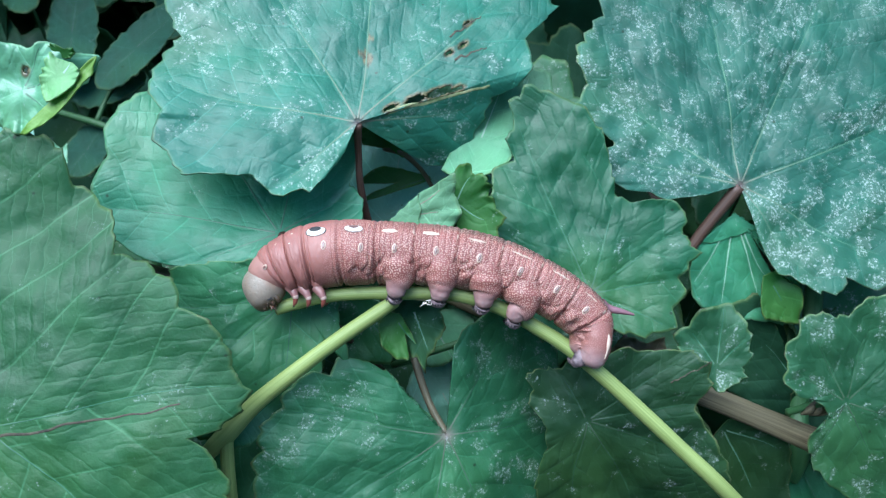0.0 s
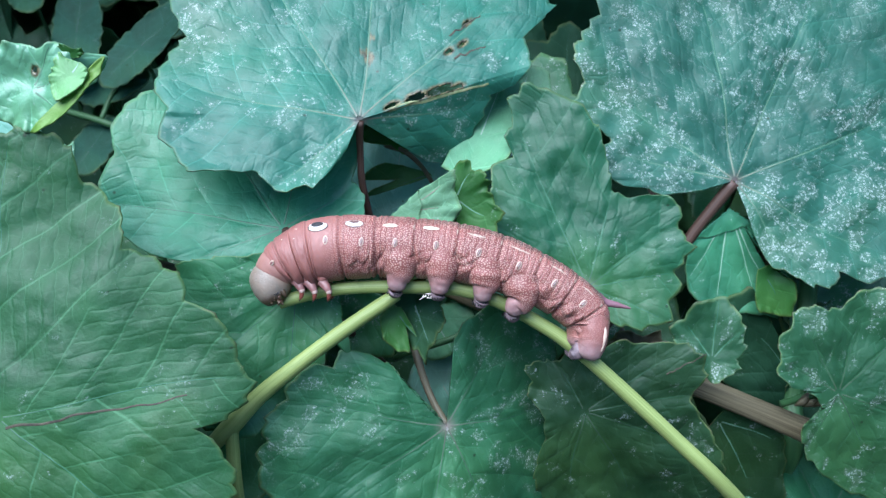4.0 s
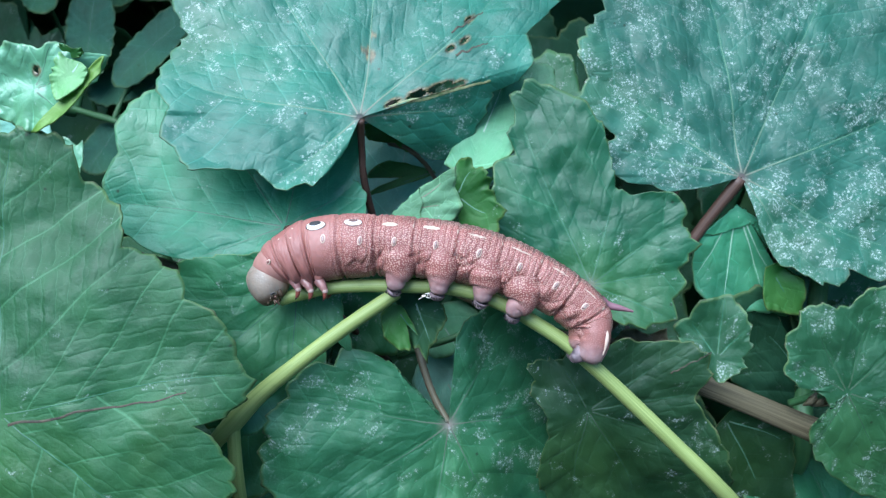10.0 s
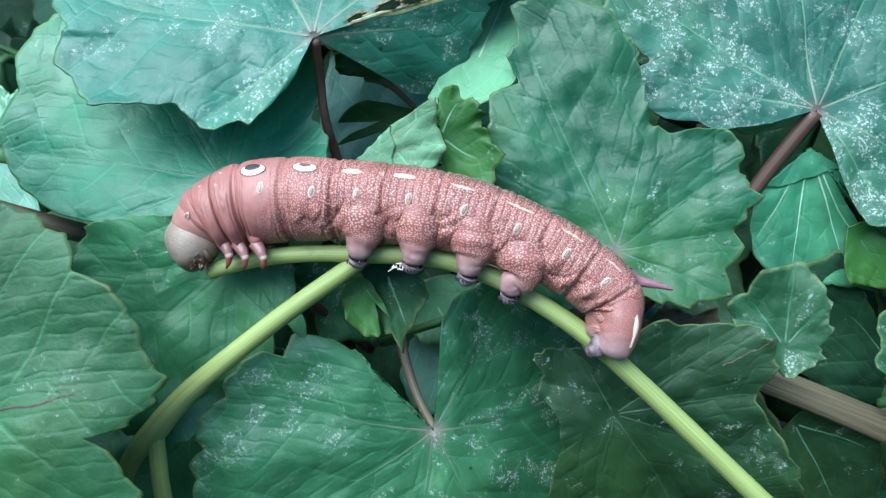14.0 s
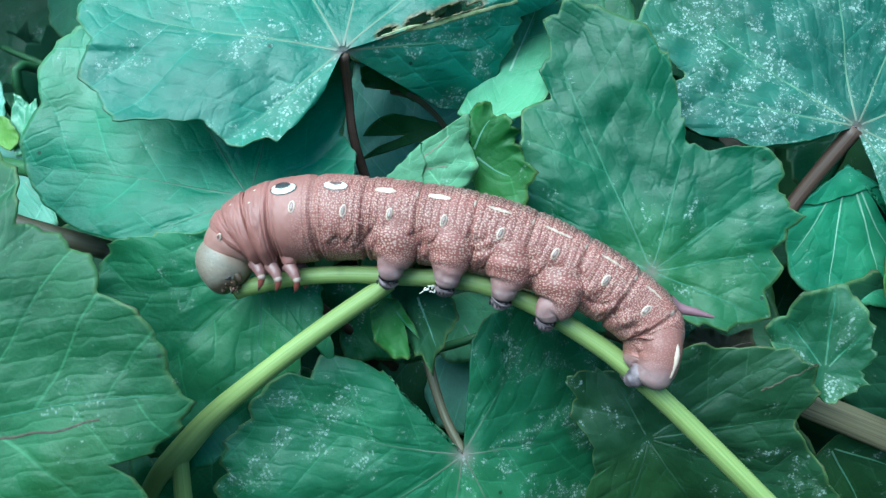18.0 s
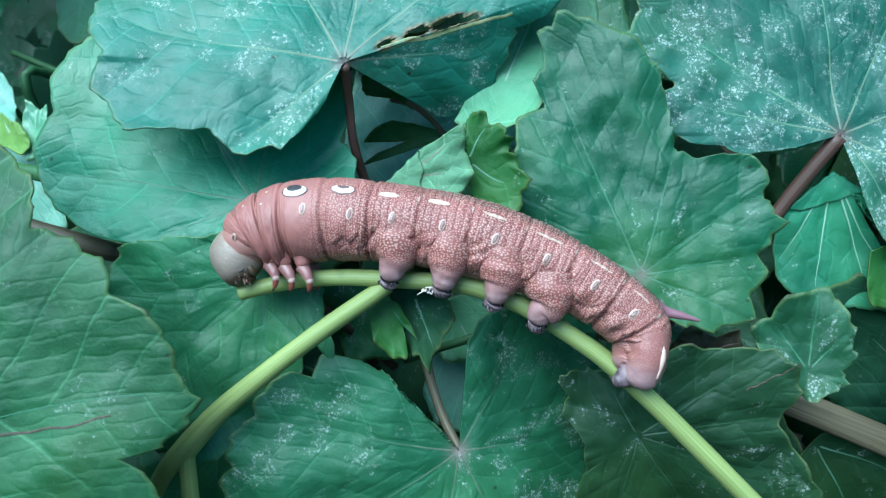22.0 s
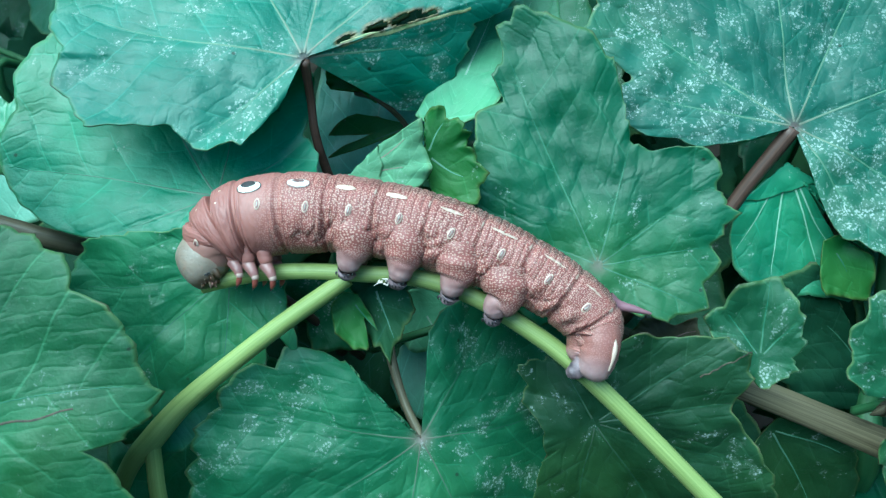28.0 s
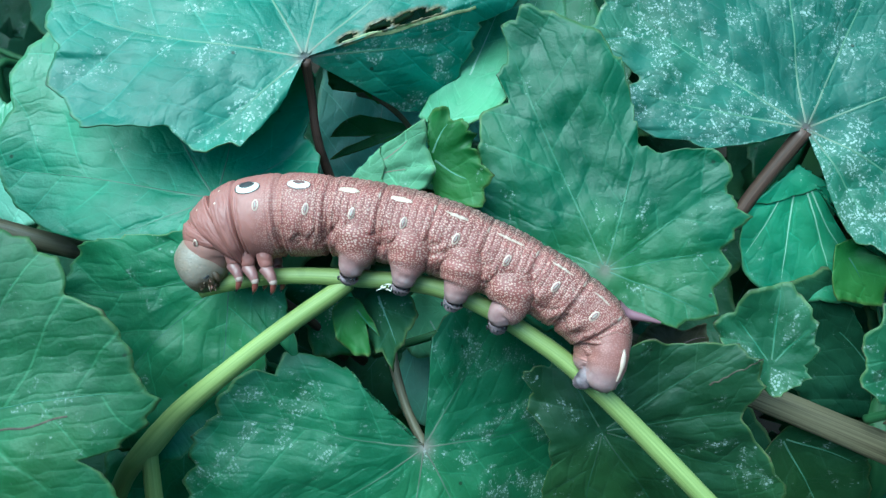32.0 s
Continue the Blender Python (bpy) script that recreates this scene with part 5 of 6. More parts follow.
def limb(name, pts, material, parent, label="", sides=18, wrinkle=0.0, dots=False, seed=0, steps=6):
    """A soft limb through places (x, y, z, radius), closed and rounded at its end."""
    c = curve_points(pts, steps)
    end, before = c[-1].copy(), c[-2]
    d = (end[:3] - before[:3]) / np.linalg.norm(end[:3] - before[:3])
    extra = []
    for a in (0.35, 0.65, 0.87, 0.97):
        e = end.copy()
        e[:3] += d * end[3] * 0.55 * math.sin(a * math.pi / 2)
        e[3] = end[3] * math.cos(a * math.pi / 2)
        extra.append(e)
    c = np.vstack([c, extra])
    g = np.gradient(c[:, :3], axis=0)
    verts, faces, uvs = [], [], []
    for i in range(len(c)):
        t = g[i] / np.linalg.norm(g[i])
        a = np.cross(t, (0.05, 0.1, 1.0))
        a /= np.linalg.norm(a)
        b = np.cross(a, t)
        for k in range(sides):
            w = 2 * math.pi * k / sides
            r = c[i, 3] * (1 + wrinkle * (math.sin(i * 1.3 + 2 * math.sin(w + seed)) * 0.3 + 1.3 * noise.noise((i * 0.4, math.cos(w) * 1.6, math.sin(w) * 1.6 + seed))))
            q = c[i, :3] + r * (math.cos(w) * a + math.sin(w) * b)
            verts.append(tuple((q - CAT_AT) * 0.001))
    for i in range(len(c) - 1):
        for k in range(sides):
            q = (k + 1) % sides
            faces.append((i * sides + k, i * sides + q, (i + 1) * sides + q, (i + 1) * sides + k))
            uvs += [(k * 0.00055 + 0.1 * seed, i * 0.0005), ((k + 1) * 0.00055 + 0.1 * seed, i * 0.0005), ((k + 1) * 0.00055 + 0.1 * seed, (i + 1) * 0.0005), (k * 0.00055 + 0.1 * seed, (i + 1) * 0.0005)]
    verts.append(tuple((c[-1, :3] + d * 0.02 - CAT_AT) * 0.001))
    for k in range(sides):
        faces.append(((len(c) - 1) * sides + k, (len(c) - 1) * sides + (k + 1) % sides, len(verts) - 1))
        uvs += [(0, 0)] * 3
    ob = part(name, (verts, [], faces), material, parent, label)
    ob.data.uv_layers.new(name="UVMap").data.foreach_set("uv", [x for uv in uvs for x in uv])
    if dots:
        n = len(c)
        high = [min(1, i / (n - 5)) for i in range(n) for _ in range(sides)] + [1.0]
        for key, values in (("granules", [max(0, min(1, (0.72 - h) / 0.2)) * (0.25 if name == "clasper" else 1) for h in high]), ("back", [0.0] * len(high)), ("tip", [max(0, min(1, (h - 0.45) / 0.4)) * 0.9 for h in high])):
            ob.data.attributes.new(key, "FLOAT", "POINT").data.foreach_set("value", values)
    return ob


def head(parent):
    """A rounded capsule that leans over the stalk, with dark mouthparts."""
    verts, faces, lows, tops = [], [], [], []
    n, m = 48, 64
    cx, cy = -35.3, -7.3
    ax = np.array((-0.36, -0.933))
    side = np.array((0.933, -0.36))
    for i in range(n + 1):
        a = math.pi * i / n
        for k in range(m):
            w = 2 * math.pi * k / m
            s, r = -math.cos(a), math.sin(a)
            bulge = 1 + 0.03 * math.cos(2 * w) - 0.1 * max(0, s) ** 2 * (1 + math.cos(w)) + 0.012 * noise.noise((s * 3, w, 1))
            x, z = r * math.cos(w) * 4.15 * bulge, r * math.sin(w) * 4.3 * bulge
            low = max(0, s)
            x *= 1 - 0.2 * low ** 2
            p = np.array((cx, cy)) + ax * s * 4.7 + side * (x + 1.0 * low ** 2)
            lows.append(max(0, min(1, (s * 0.8 + 0.45 * r * math.cos(w) - 0.4) / 0.5)))
            tops.append(max(0, min(1, (-s - 0.2 + 0.3 * r * math.cos(w)) / 0.4)))
            groove = -0.25 * math.exp(-(z / 0.35) ** 2) if x < 0 else 0
            p = p - side * groove
            verts.append(((p[0] - CAT_AT[0]) * 0.001, (p[1] - CAT_AT[1]) * 0.001, z * 0.001))
    for i in range(n):
        for k in range(m):
            q = (k + 1) % m
            faces.append((i * m + k, i * m + q, (i + 1) * m + q, (i + 1) * m + k))
    cap = part("head", (verts, [], faces), HEAD_SKIN, parent, "smooth greyish head bent over the stalk")
    for key, values in (("low", lows), ("top", tops)):
        cap.data.attributes.new(key, "FLOAT", "POINT").data.foreach_set("value", values)
    for z in (1.0, -1.0):
        limb("mandible", [(-34.1, -9.6, CAT_AT[2] + z, 0.9), (-33.3, -10.5, CAT_AT[2] + z * 0.7, 0.65), (-32.8, -11.0, CAT_AT[2] + z * 0.4, 0.35)], MOUTH, cap, "", 10, 0.1)
    limb("palp", [(-32.9, -8.6, CAT_AT[2] + 2.3, 0.6), (-32.3, -9.4, CAT_AT[2] + 2.4, 0.5), (-32.0, -10.1, CAT_AT[2] + 2.2, 0.3)], MOUTH, cap, "", 10, 0.1)
    limb("palp", [(-33.5, -9.4, CAT_AT[2] + 2.4, 0.6), (-33.1, -10.2, CAT_AT[2] + 2.2, 0.45), (-33.0, -10.7, CAT_AT[2] + 2.0, 0.3)], MOUTH, cap, "", 10, 0.1)
    limb("labrum", [(-35.0, -10.3, CAT_AT[2] + 1.2, 0.9), (-34.3, -10.9, CAT_AT[2] + 0.2, 0.8), (-34.4, -10.8, CAT_AT[2] - 1.2, 0.7)], MOUTH, cap, "", 10, 0.1)
    lump = random.Random(5)
    for k in range(18):
        x, y, zz = -33.9 + lump.uniform(-1.2, 1.0), -10.3 + lump.uniform(-1.0, 1.2), lump.uniform(1.0, 2.7)
        limb("mouthpart", [(x, y, CAT_AT[2] + zz - 0.6, 0.3), (x + 0.25, y - 0.2, CAT_AT[2] + zz, 0.22), (x + lump.uniform(0.1, 0.6), y - lump.uniform(0.1, 0.6), CAT_AT[2] + zz + 0.4, 0.1)], MOUTH if k % 4 else COLLAR, cap, "", 8, 0.2, False, k)
    for k in range(5):
        w = -0.6 + 0.35 * k
        limb("ocellus", [(-34.0 + 0.9 * math.sin(w), -8.7 - 0.9 * math.cos(w), CAT_AT[2] + 3.05, 0.2), (-34.0 + 0.9 * math.sin(w), -8.7 - 0.9 * math.cos(w), CAT_AT[2] + 3.25, 0.17)], CLAW, cap, "", 8, 0.0)
    return cap


def true_leg(x, y, z, tipx, tipy, tipz, parent):
    b, t = np.array((x, y, z)), np.array((tipx, tipy, tipz))

    def on(k, r):
        p = b + (t - b) * k
        return (p[0] + 0.75 * math.sin(k * 3.1), p[1], p[2] + 0.5 * math.sin(k * 3.1), r)
    leg = limb("leg", [on(-0.1, 1.05), on(0.2, 0.85), on(0.45, 0.64)], LEG_PINK, parent, "", 14, 0.05)
    limb("coxa", [(x - 0.9, y + 3.4, z - 0.2 * np.sign(z - CAT_AT[2]), 1.3), (x - 0.5, y + 1.9, z - 0.1 * np.sign(z - CAT_AT[2]), 1.2), (x - 0.1, y + 0.7, z, 1.0)], SKIN, leg, "", 18, 0.08, False, x)
    limb("leg_ring", [on(0.44, 0.63), on(0.5, 0.62), on(0.56, 0.56)], LEG_PALE, leg, "", 14, 0.02)
    limb("leg_tip", [on(0.55, 0.5), on(0.78, 0.44), on(0.94, 0.28)], LEG_RED, leg, "", 12, 0.02)
    limb("claw", [on(0.93, 0.22), on(1.02, 0.17), on(1.1, 0.06)], CLAW, leg, "", 8, 0.0)
    return leg


def proleg(x0, y0, x1, y1, seed, parent):
    for s in (1, -1):
        z0 = CAT_AT[2]
        leg = limb("proleg", [(x0, y0 + 3.2, z0 + 1.9 * s, 4.1), (x0, y0 + 1.2, z0 + 2.6 * s, 3.85), (x0 * 0.7 + x1 * 0.3, y0 * 0.75 + y1 * 0.25, z0 + 2.9 * s, 2.8), (x1, y1 + 1.6, z0 + 3.0 * s, 2.0), (x1, y1 + 0.6, z0 + 2.8 * s, 1.7)], SKIN, parent, "", 30, 0.05, True, seed)
        limb("pad", [(x1 - 0.3, y1 - 0.1, z0 + 2.5 * s, 1.5), (x1 - 0.5, y1 - 0.6, z0 + 2.3 * s, 1.35), (x1 - 0.6, y1 - 0.9, z0 + 2.0 * s, 1.0)], PAD, leg, "dusky gripping pad", 14, 0.12, False, seed)
        for k in range(6):
            cx, cy, cz = x1 - 1.9 + 0.5 * k, y1 - 0.75 - 0.3 * math.sin(k * 0.6), z0 + (2.6 + 0.9 * math.sin(k * 0.55)) * s
            limb("claw", [(cx, cy + 0.35, cz, 0.2), (cx - 0.05, cy, cz + 0.1 * s, 0.15), (cx + 0.05, cy - 0.25, cz - 0.05 * s, 0.06)], CLAW, leg, "", 6, 0.0, False, k, 2)


def caterpillar():
    root = thing("caterpillar", CAT_AT, "plump pinkish-brown caterpillar with eyespots on a bitten green stalk", "caterpillar")
    seg = [segment(i, nm, root, SKIN) for i, nm in enumerate(SEGMENTS)]
    cap = head(root)
    # neck collar
    limb("collar", [(-31.2, -3.2, CAT_AT[2], 4.3), (-32.6, -4.1, CAT_AT[2], 4.4), (-33.9, -5.2, CAT_AT[2], 4.1), (-34.6, -6.2, CAT_AT[2], 3.5)], COLLAR, seg[0], "beige collar behind the head", 40, 0.012)
    legs = []
    # eyespots and pale dashes
    for s in (1, -1):
        mark("eyespot", 3.42, 0.8 * s, 1.88, 1.2, INK, seg[3], 0.2, 0.1, "black-rimmed eyespot")
        mark("eyespot_ring", 3.42, 0.8 * s, 1.75, 1.12, WHITE, seg[3], 0.3, 0.1)
        mark("eyespot_pupil", 3.42, (0.8 - 0.06) * s, 1.25, 0.7, INK, seg[3], 0.4, 0.1)
        mark("eyespot", 4.42, 0.8 * s, 1.7, 1.0, DUSK, seg[4], 0.2, 0.05, "brown-rimmed eyespot")
        mark("eyespot_ring", 4.42, 0.8 * s, 1.58, 0.86, WHITE, seg[4], 0.3, 0.05)
        mark("eyespot_pupil", 4.42, (0.8 - 0.04) * s, 1.0, 0.36, DUSK, seg[4], 0.4, 0.05)
        for i, (half, hw, du) in {5: (1.5, 0.5, 0.36), 6: (1.6, 0.45, 0.36), 7: (1.9, 0.3, 0.38), 8: (2.2, 0.25, 0.42), 9: (2.0, 0.2, 0.45), 10: (1.5, 0.18, 0.4)}.items():
            mark("dash", i + du, 0.82 * s, half * (1 if i < 7 else 0.9), hw * 0.95, CREAM if i < 7 else SPIRACLE, seg[i], 0.13)
            mark("dash", i + 0.95, 0.8 * s, 0.14, 0.6, SPIRACLE, seg[i], 0.04)
        for i in range(3, 11):
            w = 1.42 if i > 3 else 1.3
            mark("spiracle", i + (0.62 if i < 5 else 0.5), w * s, 0.47, 0.92, SPIRACLE, seg[i], 0.12, 0.15)
            mark("spiracle_slit", i + (0.62 if i < 5 else 0.5), w * s, 0.31, 0.74, LEG_PINK, seg[i], 0.17, 0.15)
            mark("spiracle_slit", i + (0.62 if i < 5 else 0.5), w * s, 0.1, 0.55, GREYMARK, seg[i], 0.2, 0.15)
        mark("spiracle", 0.35, 1.35 * s, 0.62, 0.42, SPIRACLE, seg[0], 0.35)
        mark("spiracle_slit", 0.35, 1.35 * s, 0.42, 0.22, LEG_PINK, seg[0], 0.42)
        mark("fleck", 1.5, 0.75 * s, 0.16, 0.16, CREAM, seg[1], 0.05)
        mark("fleck", 2.4, 1.0 * s, 0.15, 0.15, CREAM, seg[2], 0.05)
        mark("fleck", 2.6, 0.62 * s, 0.15, 0.15, CREAM, seg[2], 0.05)
        z = CAT_AT[2]
        legs.append(true_leg(-29.0, -7.4, z + 2.2 * s, -28.4, -10.8, z + 2.5 * s, root))
        legs.append(true_leg(-26.6, -7.6, z + 2.4 * s, -25.8, -11.0, z + 2.6 * s, root))
        legs.append(true_leg(-23.8, -7.6, z + 2.5 * s, -23.0, -11.0, z + 2.6 * s, root))
        limb("clasper", [(29.0, -14.6, z + 1.0 * s, 3.3), (29.2, -16.8, z + 1.9 * s, 3.1), (28.9, -18.8, z + 2.2 * s, 3.0), (28.5, -20.2, z + 2.3 * s, 2.75), (28.0, -21.1, z + 2.3 * s, 2.5)], SKIN, seg[12], "greyish-pink clasper gripping the stalk", 32, 0.025, True, 9)
        limb("clasper_foot", [(26.8, -20.6, z + 2.0 * s, 1.8), (25.6, -21.4, z + 2.2 * s, 1.35), (24.9, -21.8, z + 2.1 * s, 0.9)], PAD, seg[12], "dusky foot of the clasper", 16, 0.12)
        limb("clasper_edge", [(31.0, -15.4, z + 3.6 * s, 0.2), (31.1, -17.6, z + 4.3 * s, 0.45), (30.4, -20.6, z + 4.3 * s, 0.2)], SPIRACLE, seg[12], "", 10, 0.0)
    for i, (x0, y0, x1, y1) in enumerate([(-8.4, -5.2, -8.8, -9.0), (-0.3, -5.6, -0.5, -9.6), (8.2, -7.3, 7.8, -10.9), (15.2, -10.4, 13.9, -13.6)]):
        proleg(x0, y0, x1, y1, i + 1, seg[5 + i])
    limb("horn", [(30.6, -11.2, CAT_AT[2], 1.7), (32.2, -11.6, CAT_AT[2], 0.85), (34.6, -12.1, CAT_AT[2], 0.55), (36.9, -12.7, CAT_AT[2], 0.2)], HORN, seg[10], "short purple tail horn", 16, 0.03)
    silk_tuft(seg[6])
    return root, seg, cap, legs


def silk_tuft(parent):
    """A white wisp of silk caught at one gripping foot."""
    wisp = random.Random(3)
    for k in range(9):
        x, y, z = -3.0 + wisp.uniform(-0.7, 0.7), -10.2 + wisp.uniform(-0.5, 0.4), CAT_AT[2] + 2.2 + wisp.uniform(-0.4, 0.5)
        limb("silk_strand", [(x, y, z, 0.07), (x + wisp.uniform(-0.5, 0.5), y + wisp.uniform(-0.4, 0.3), z + 0.2, 0.13), (x + wisp.uniform(-1.2, 0.8), y + wisp.uniform(-0.8, 0.2), z + 0.3, 0.05)], WHITE, parent, "", 6, 0.1, False, k, 3)


cat, cat_segments, cat_head, cat_legs = caterpillar()


# ---- what moves: the stalk sags slowly; the head and the front of the body work along its bitten end ----
TIMES = [0, 0.5, 1, 1.5, 2, 2.5, 4.5, 6, 8, 9.5, 11, 12.5, 13, 13.5, 14, 14.5, 16.5, 17, 19, 20, 21, 21.5, 22, 22.5, 23.5, 24.5, 25.5, 27.5, 28.5, 30, 31, 32]
SWAY = [(0, 0.00), (4.5, -0.20), (6, -0.50), (9, -1.10), (11, -1.30), (13, -1.65), (17, -2.30), (20, -2.50), (25, -2.80), (28, -3.10), (32, -3.50)]
NECK = [(0.00, 0.00), (0.00, -0.01), (0.00, -0.01), (0.70, 0.18), (1.60, 0.18), (1.10, 0.37), (0.49, -0.35), (0.38, -0.48), (0.24, -0.66), (-0.02, -0.74), (-0.55, -0.69), (-1.08, -0.83), (-1.26, -0.87), (-0.49, 0.01), (-0.01, 0.39), (0.15, 0.37), (-0.28, 0.20), (0.32, -0.02), (0.72, 0.05), (0.91, 0.08), (1.11, 0.12), (1.41, 0.31), (2.31, 0.91), (2.61, 0.80), (2.90, 0.59), (2.95, 0.77), (3.10, 0.75), (2.85, -0.39), (2.69, -0.71), (2.48, -0.55), (2.68, -0.47), (2.88, -0.39)]
JOINT_A = [(0.00, -0.01), (-0.03, -0.12), (0.02, -0.07), (0.52, 0.01), (1.09, 0.07), (0.83, 0.31), (0.57, -0.19), (0.40, -0.45), (0.25, -0.44), (0.12, -0.52), (-0.43, -0.50), (-0.82, -0.48), (-1.18, -0.51), (-0.78, 0.14), (-0.51, 0.33), (-0.01, 0.55), (-0.20, 0.34), (0.09, 0.29), (0.26, 0.39), (0.39, 0.42), (0.52, 0.46), (0.78, 0.66), (1.44, 1.09), (1.70, 0.96), (1.92, 0.88), (1.92, 1.14), (2.28, 1.20), (1.54, 0.37), (1.27, -0.19), (1.06, -0.15), (1.45, 0.24), (1.70, 0.37)]
JOINT_B = [(-0.01, -0.02), (-0.06, -0.21), (0.03, -0.13), (0.34, -0.10), (0.67, 0.00), (0.57, 0.25), (0.47, -0.09), (0.26, -0.40), (0.11, -0.29), (0.07, -0.35), (-0.47, -0.33), (-0.75, -0.24), (-1.17, -0.25), (-0.95, 0.25), (-0.78, 0.29), (-0.17, 0.62), (-0.19, 0.39), (-0.11, 0.46), (-0.08, 0.57), (0.00, 0.62), (0.13, 0.66), (0.38, 0.85), (0.90, 1.18), (1.10, 1.08), (1.07, 1.11), (1.08, 1.41), (1.00, 1.50), (0.57, 0.94), (0.28, 0.27), (0.09, 0.25), (0.48, 0.76), (0.73, 0.94)]
JOINT_C = [(-0.01, -0.03), (-0.09, -0.24), (-0.02, -0.22), (0.16, -0.04), (0.43, 0.03), (0.32, 0.20), (-0.20, -0.14), (-0.35, -0.30), (-0.53, -0.30), (-0.54, -0.31), (-0.99, -0.24), (-1.23, -0.26), (-1.45, -0.25), (-0.94, 0.28), (-0.58, 0.31), (-0.36, 0.42), (-0.34, 0.21), (-0.23, 0.27), (-0.13, 0.38), (-0.05, 0.49), (0.20, 0.56), (0.53, 0.70), (1.10, 1.04), (1.24, 1.10), (1.21, 1.17), (1.29, 1.45), (1.20, 1.46), (0.74, 1.05), (0.28, 0.62), (0.19, 0.68), (0.08, 0.84), (0.25, 1.02)]
JOINT_D = [(-0.02, -0.02), (-0.13, -0.16), (-0.02, -0.12), (0.00, -0.02), (0.23, 0.02), (0.10, 0.10), (-0.34, -0.06), (-0.45, -0.15), (-0.59, -0.18), (-0.61, -0.14), (-0.68, -0.06), (-0.72, -0.20), (-0.67, -0.15), (-0.12, 0.38), (0.22, 0.31), (0.21, 0.33), (0.12, 0.20), (0.26, 0.36), (0.15, 0.57), (0.19, 0.76), (0.50, 0.64), (0.74, 0.76), (1.23, 1.05), (1.41, 1.17), (1.33, 1.27), (1.43, 1.49), (1.33, 1.58), (0.99, 1.39), (0.38, 1.09), (0.36, 1.21), (0.23, 1.27), (0.35, 1.40)]
JOINT_E = [(-0.01, -0.01), (-0.11, -0.08), (-0.05, -0.00), (-0.08, 0.05), (0.06, 0.09), (0.05, 0.12), (-0.26, 0.09), (-0.34, 0.01), (-0.44, 0.00), (-0.44, 0.09), (-0.27, 0.16), (-0.14, -0.01), (-0.05, 0.05), (0.42, 0.37), (0.69, 0.27), (0.74, 0.27), (0.67, 0.28), (0.67, 0.44), (0.61, 0.64), (0.57, 0.89), (0.91, 0.74), (1.00, 0.83), (1.31, 0.97), (1.45, 1.05), (1.29, 1.15), (1.36, 1.32), (1.32, 1.48), (1.20, 1.49), (0.87, 1.36), (0.88, 1.53), (0.97, 1.50), (1.12, 1.54)]
JOINT_F = [(-0.01, -0.01), (-0.06, -0.05), (-0.06, 0.00), (-0.07, 0.08), (-0.00, 0.11), (0.05, 0.14), (-0.14, 0.11), (-0.18, 0.05), (-0.25, 0.05), (-0.22, 0.13), (-0.09, 0.19), (0.03, 0.07), (0.05, 0.10), (0.38, 0.25), (0.57, 0.20), (0.65, 0.18), (0.65, 0.23), (0.57, 0.32), (0.65, 0.43), (0.59, 0.62), (0.86, 0.57), (0.91, 0.63), (1.09, 0.67), (1.15, 0.72), (1.00, 0.80), (1.04, 0.92), (1.04, 1.03), (1.02, 1.09), (0.95, 1.06), (0.97, 1.22), (1.08, 1.13), (1.23, 1.14)]
JOINT_G = [(-0.00, -0.00), (-0.03, -0.03), (-0.03, 0.00), (-0.03, 0.04), (0.00, 0.06), (0.03, 0.07), (-0.06, 0.05), (-0.07, 0.03), (-0.09, 0.03), (-0.07, 0.06), (0.01, 0.09), (0.08, 0.03), (0.09, 0.05), (0.26, 0.12), (0.36, 0.10), (0.40, 0.09), (0.41, 0.12), (0.38, 0.16), (0.42, 0.21), (0.40, 0.31), (0.54, 0.29), (0.56, 0.32), (0.65, 0.34), (0.68, 0.36), (0.61, 0.40), (0.63, 0.46), (0.64, 0.51), (0.63, 0.54), (0.60, 0.53), (0.62, 0.61), (0.68, 0.57), (0.75, 0.57)]
JOINT_H = [(-0.00, -0.00), (0.00, 0.00), (0.00, 0.00), (0.01, 0.00), (0.01, 0.00), (0.01, 0.00), (0.02, 0.00), (0.04, 0.00), (0.07, 0.00), (0.09, 0.00), (0.10, 0.00), (0.13, 0.00), (0.13, 0.00), (0.14, 0.00), (0.15, 0.00), (0.15, 0.00), (0.18, 0.00), (0.19, 0.00), (0.20, 0.00), (0.20, 0.00), (0.21, 0.00), (0.21, 0.00), (0.21, 0.00), (0.21, 0.00), (0.22, 0.00), (0.22, 0.00), (0.23, 0.00), (0.25, 0.00), (0.25, 0.00), (0.27, 0.00), (0.27, 0.00), (0.28, 0.00)]
JOINT_I = [(0.00, 0.00), (0.00, 0.00), (0.01, 0.00), (0.01, 0.00), (0.01, 0.00), (0.02, 0.00), (0.03, 0.00), (0.08, 0.00), (0.14, 0.00), (0.17, 0.00), (0.20, 0.00), (0.24, 0.00), (0.25, 0.00), (0.26, 0.00), (0.27, 0.00), (0.29, 0.00), (0.33, 0.00), (0.35, 0.00), (0.37, 0.00), (0.38, 0.00), (0.39, 0.00), (0.39, 0.00), (0.39, 0.00), (0.40, 0.00), (0.41, 0.00), (0.42, 0.00), (0.43, 0.00), (0.46, 0.00), (0.47, 0.00), (0.50, 0.00), (0.51, 0.00), (0.53, 0.00)]
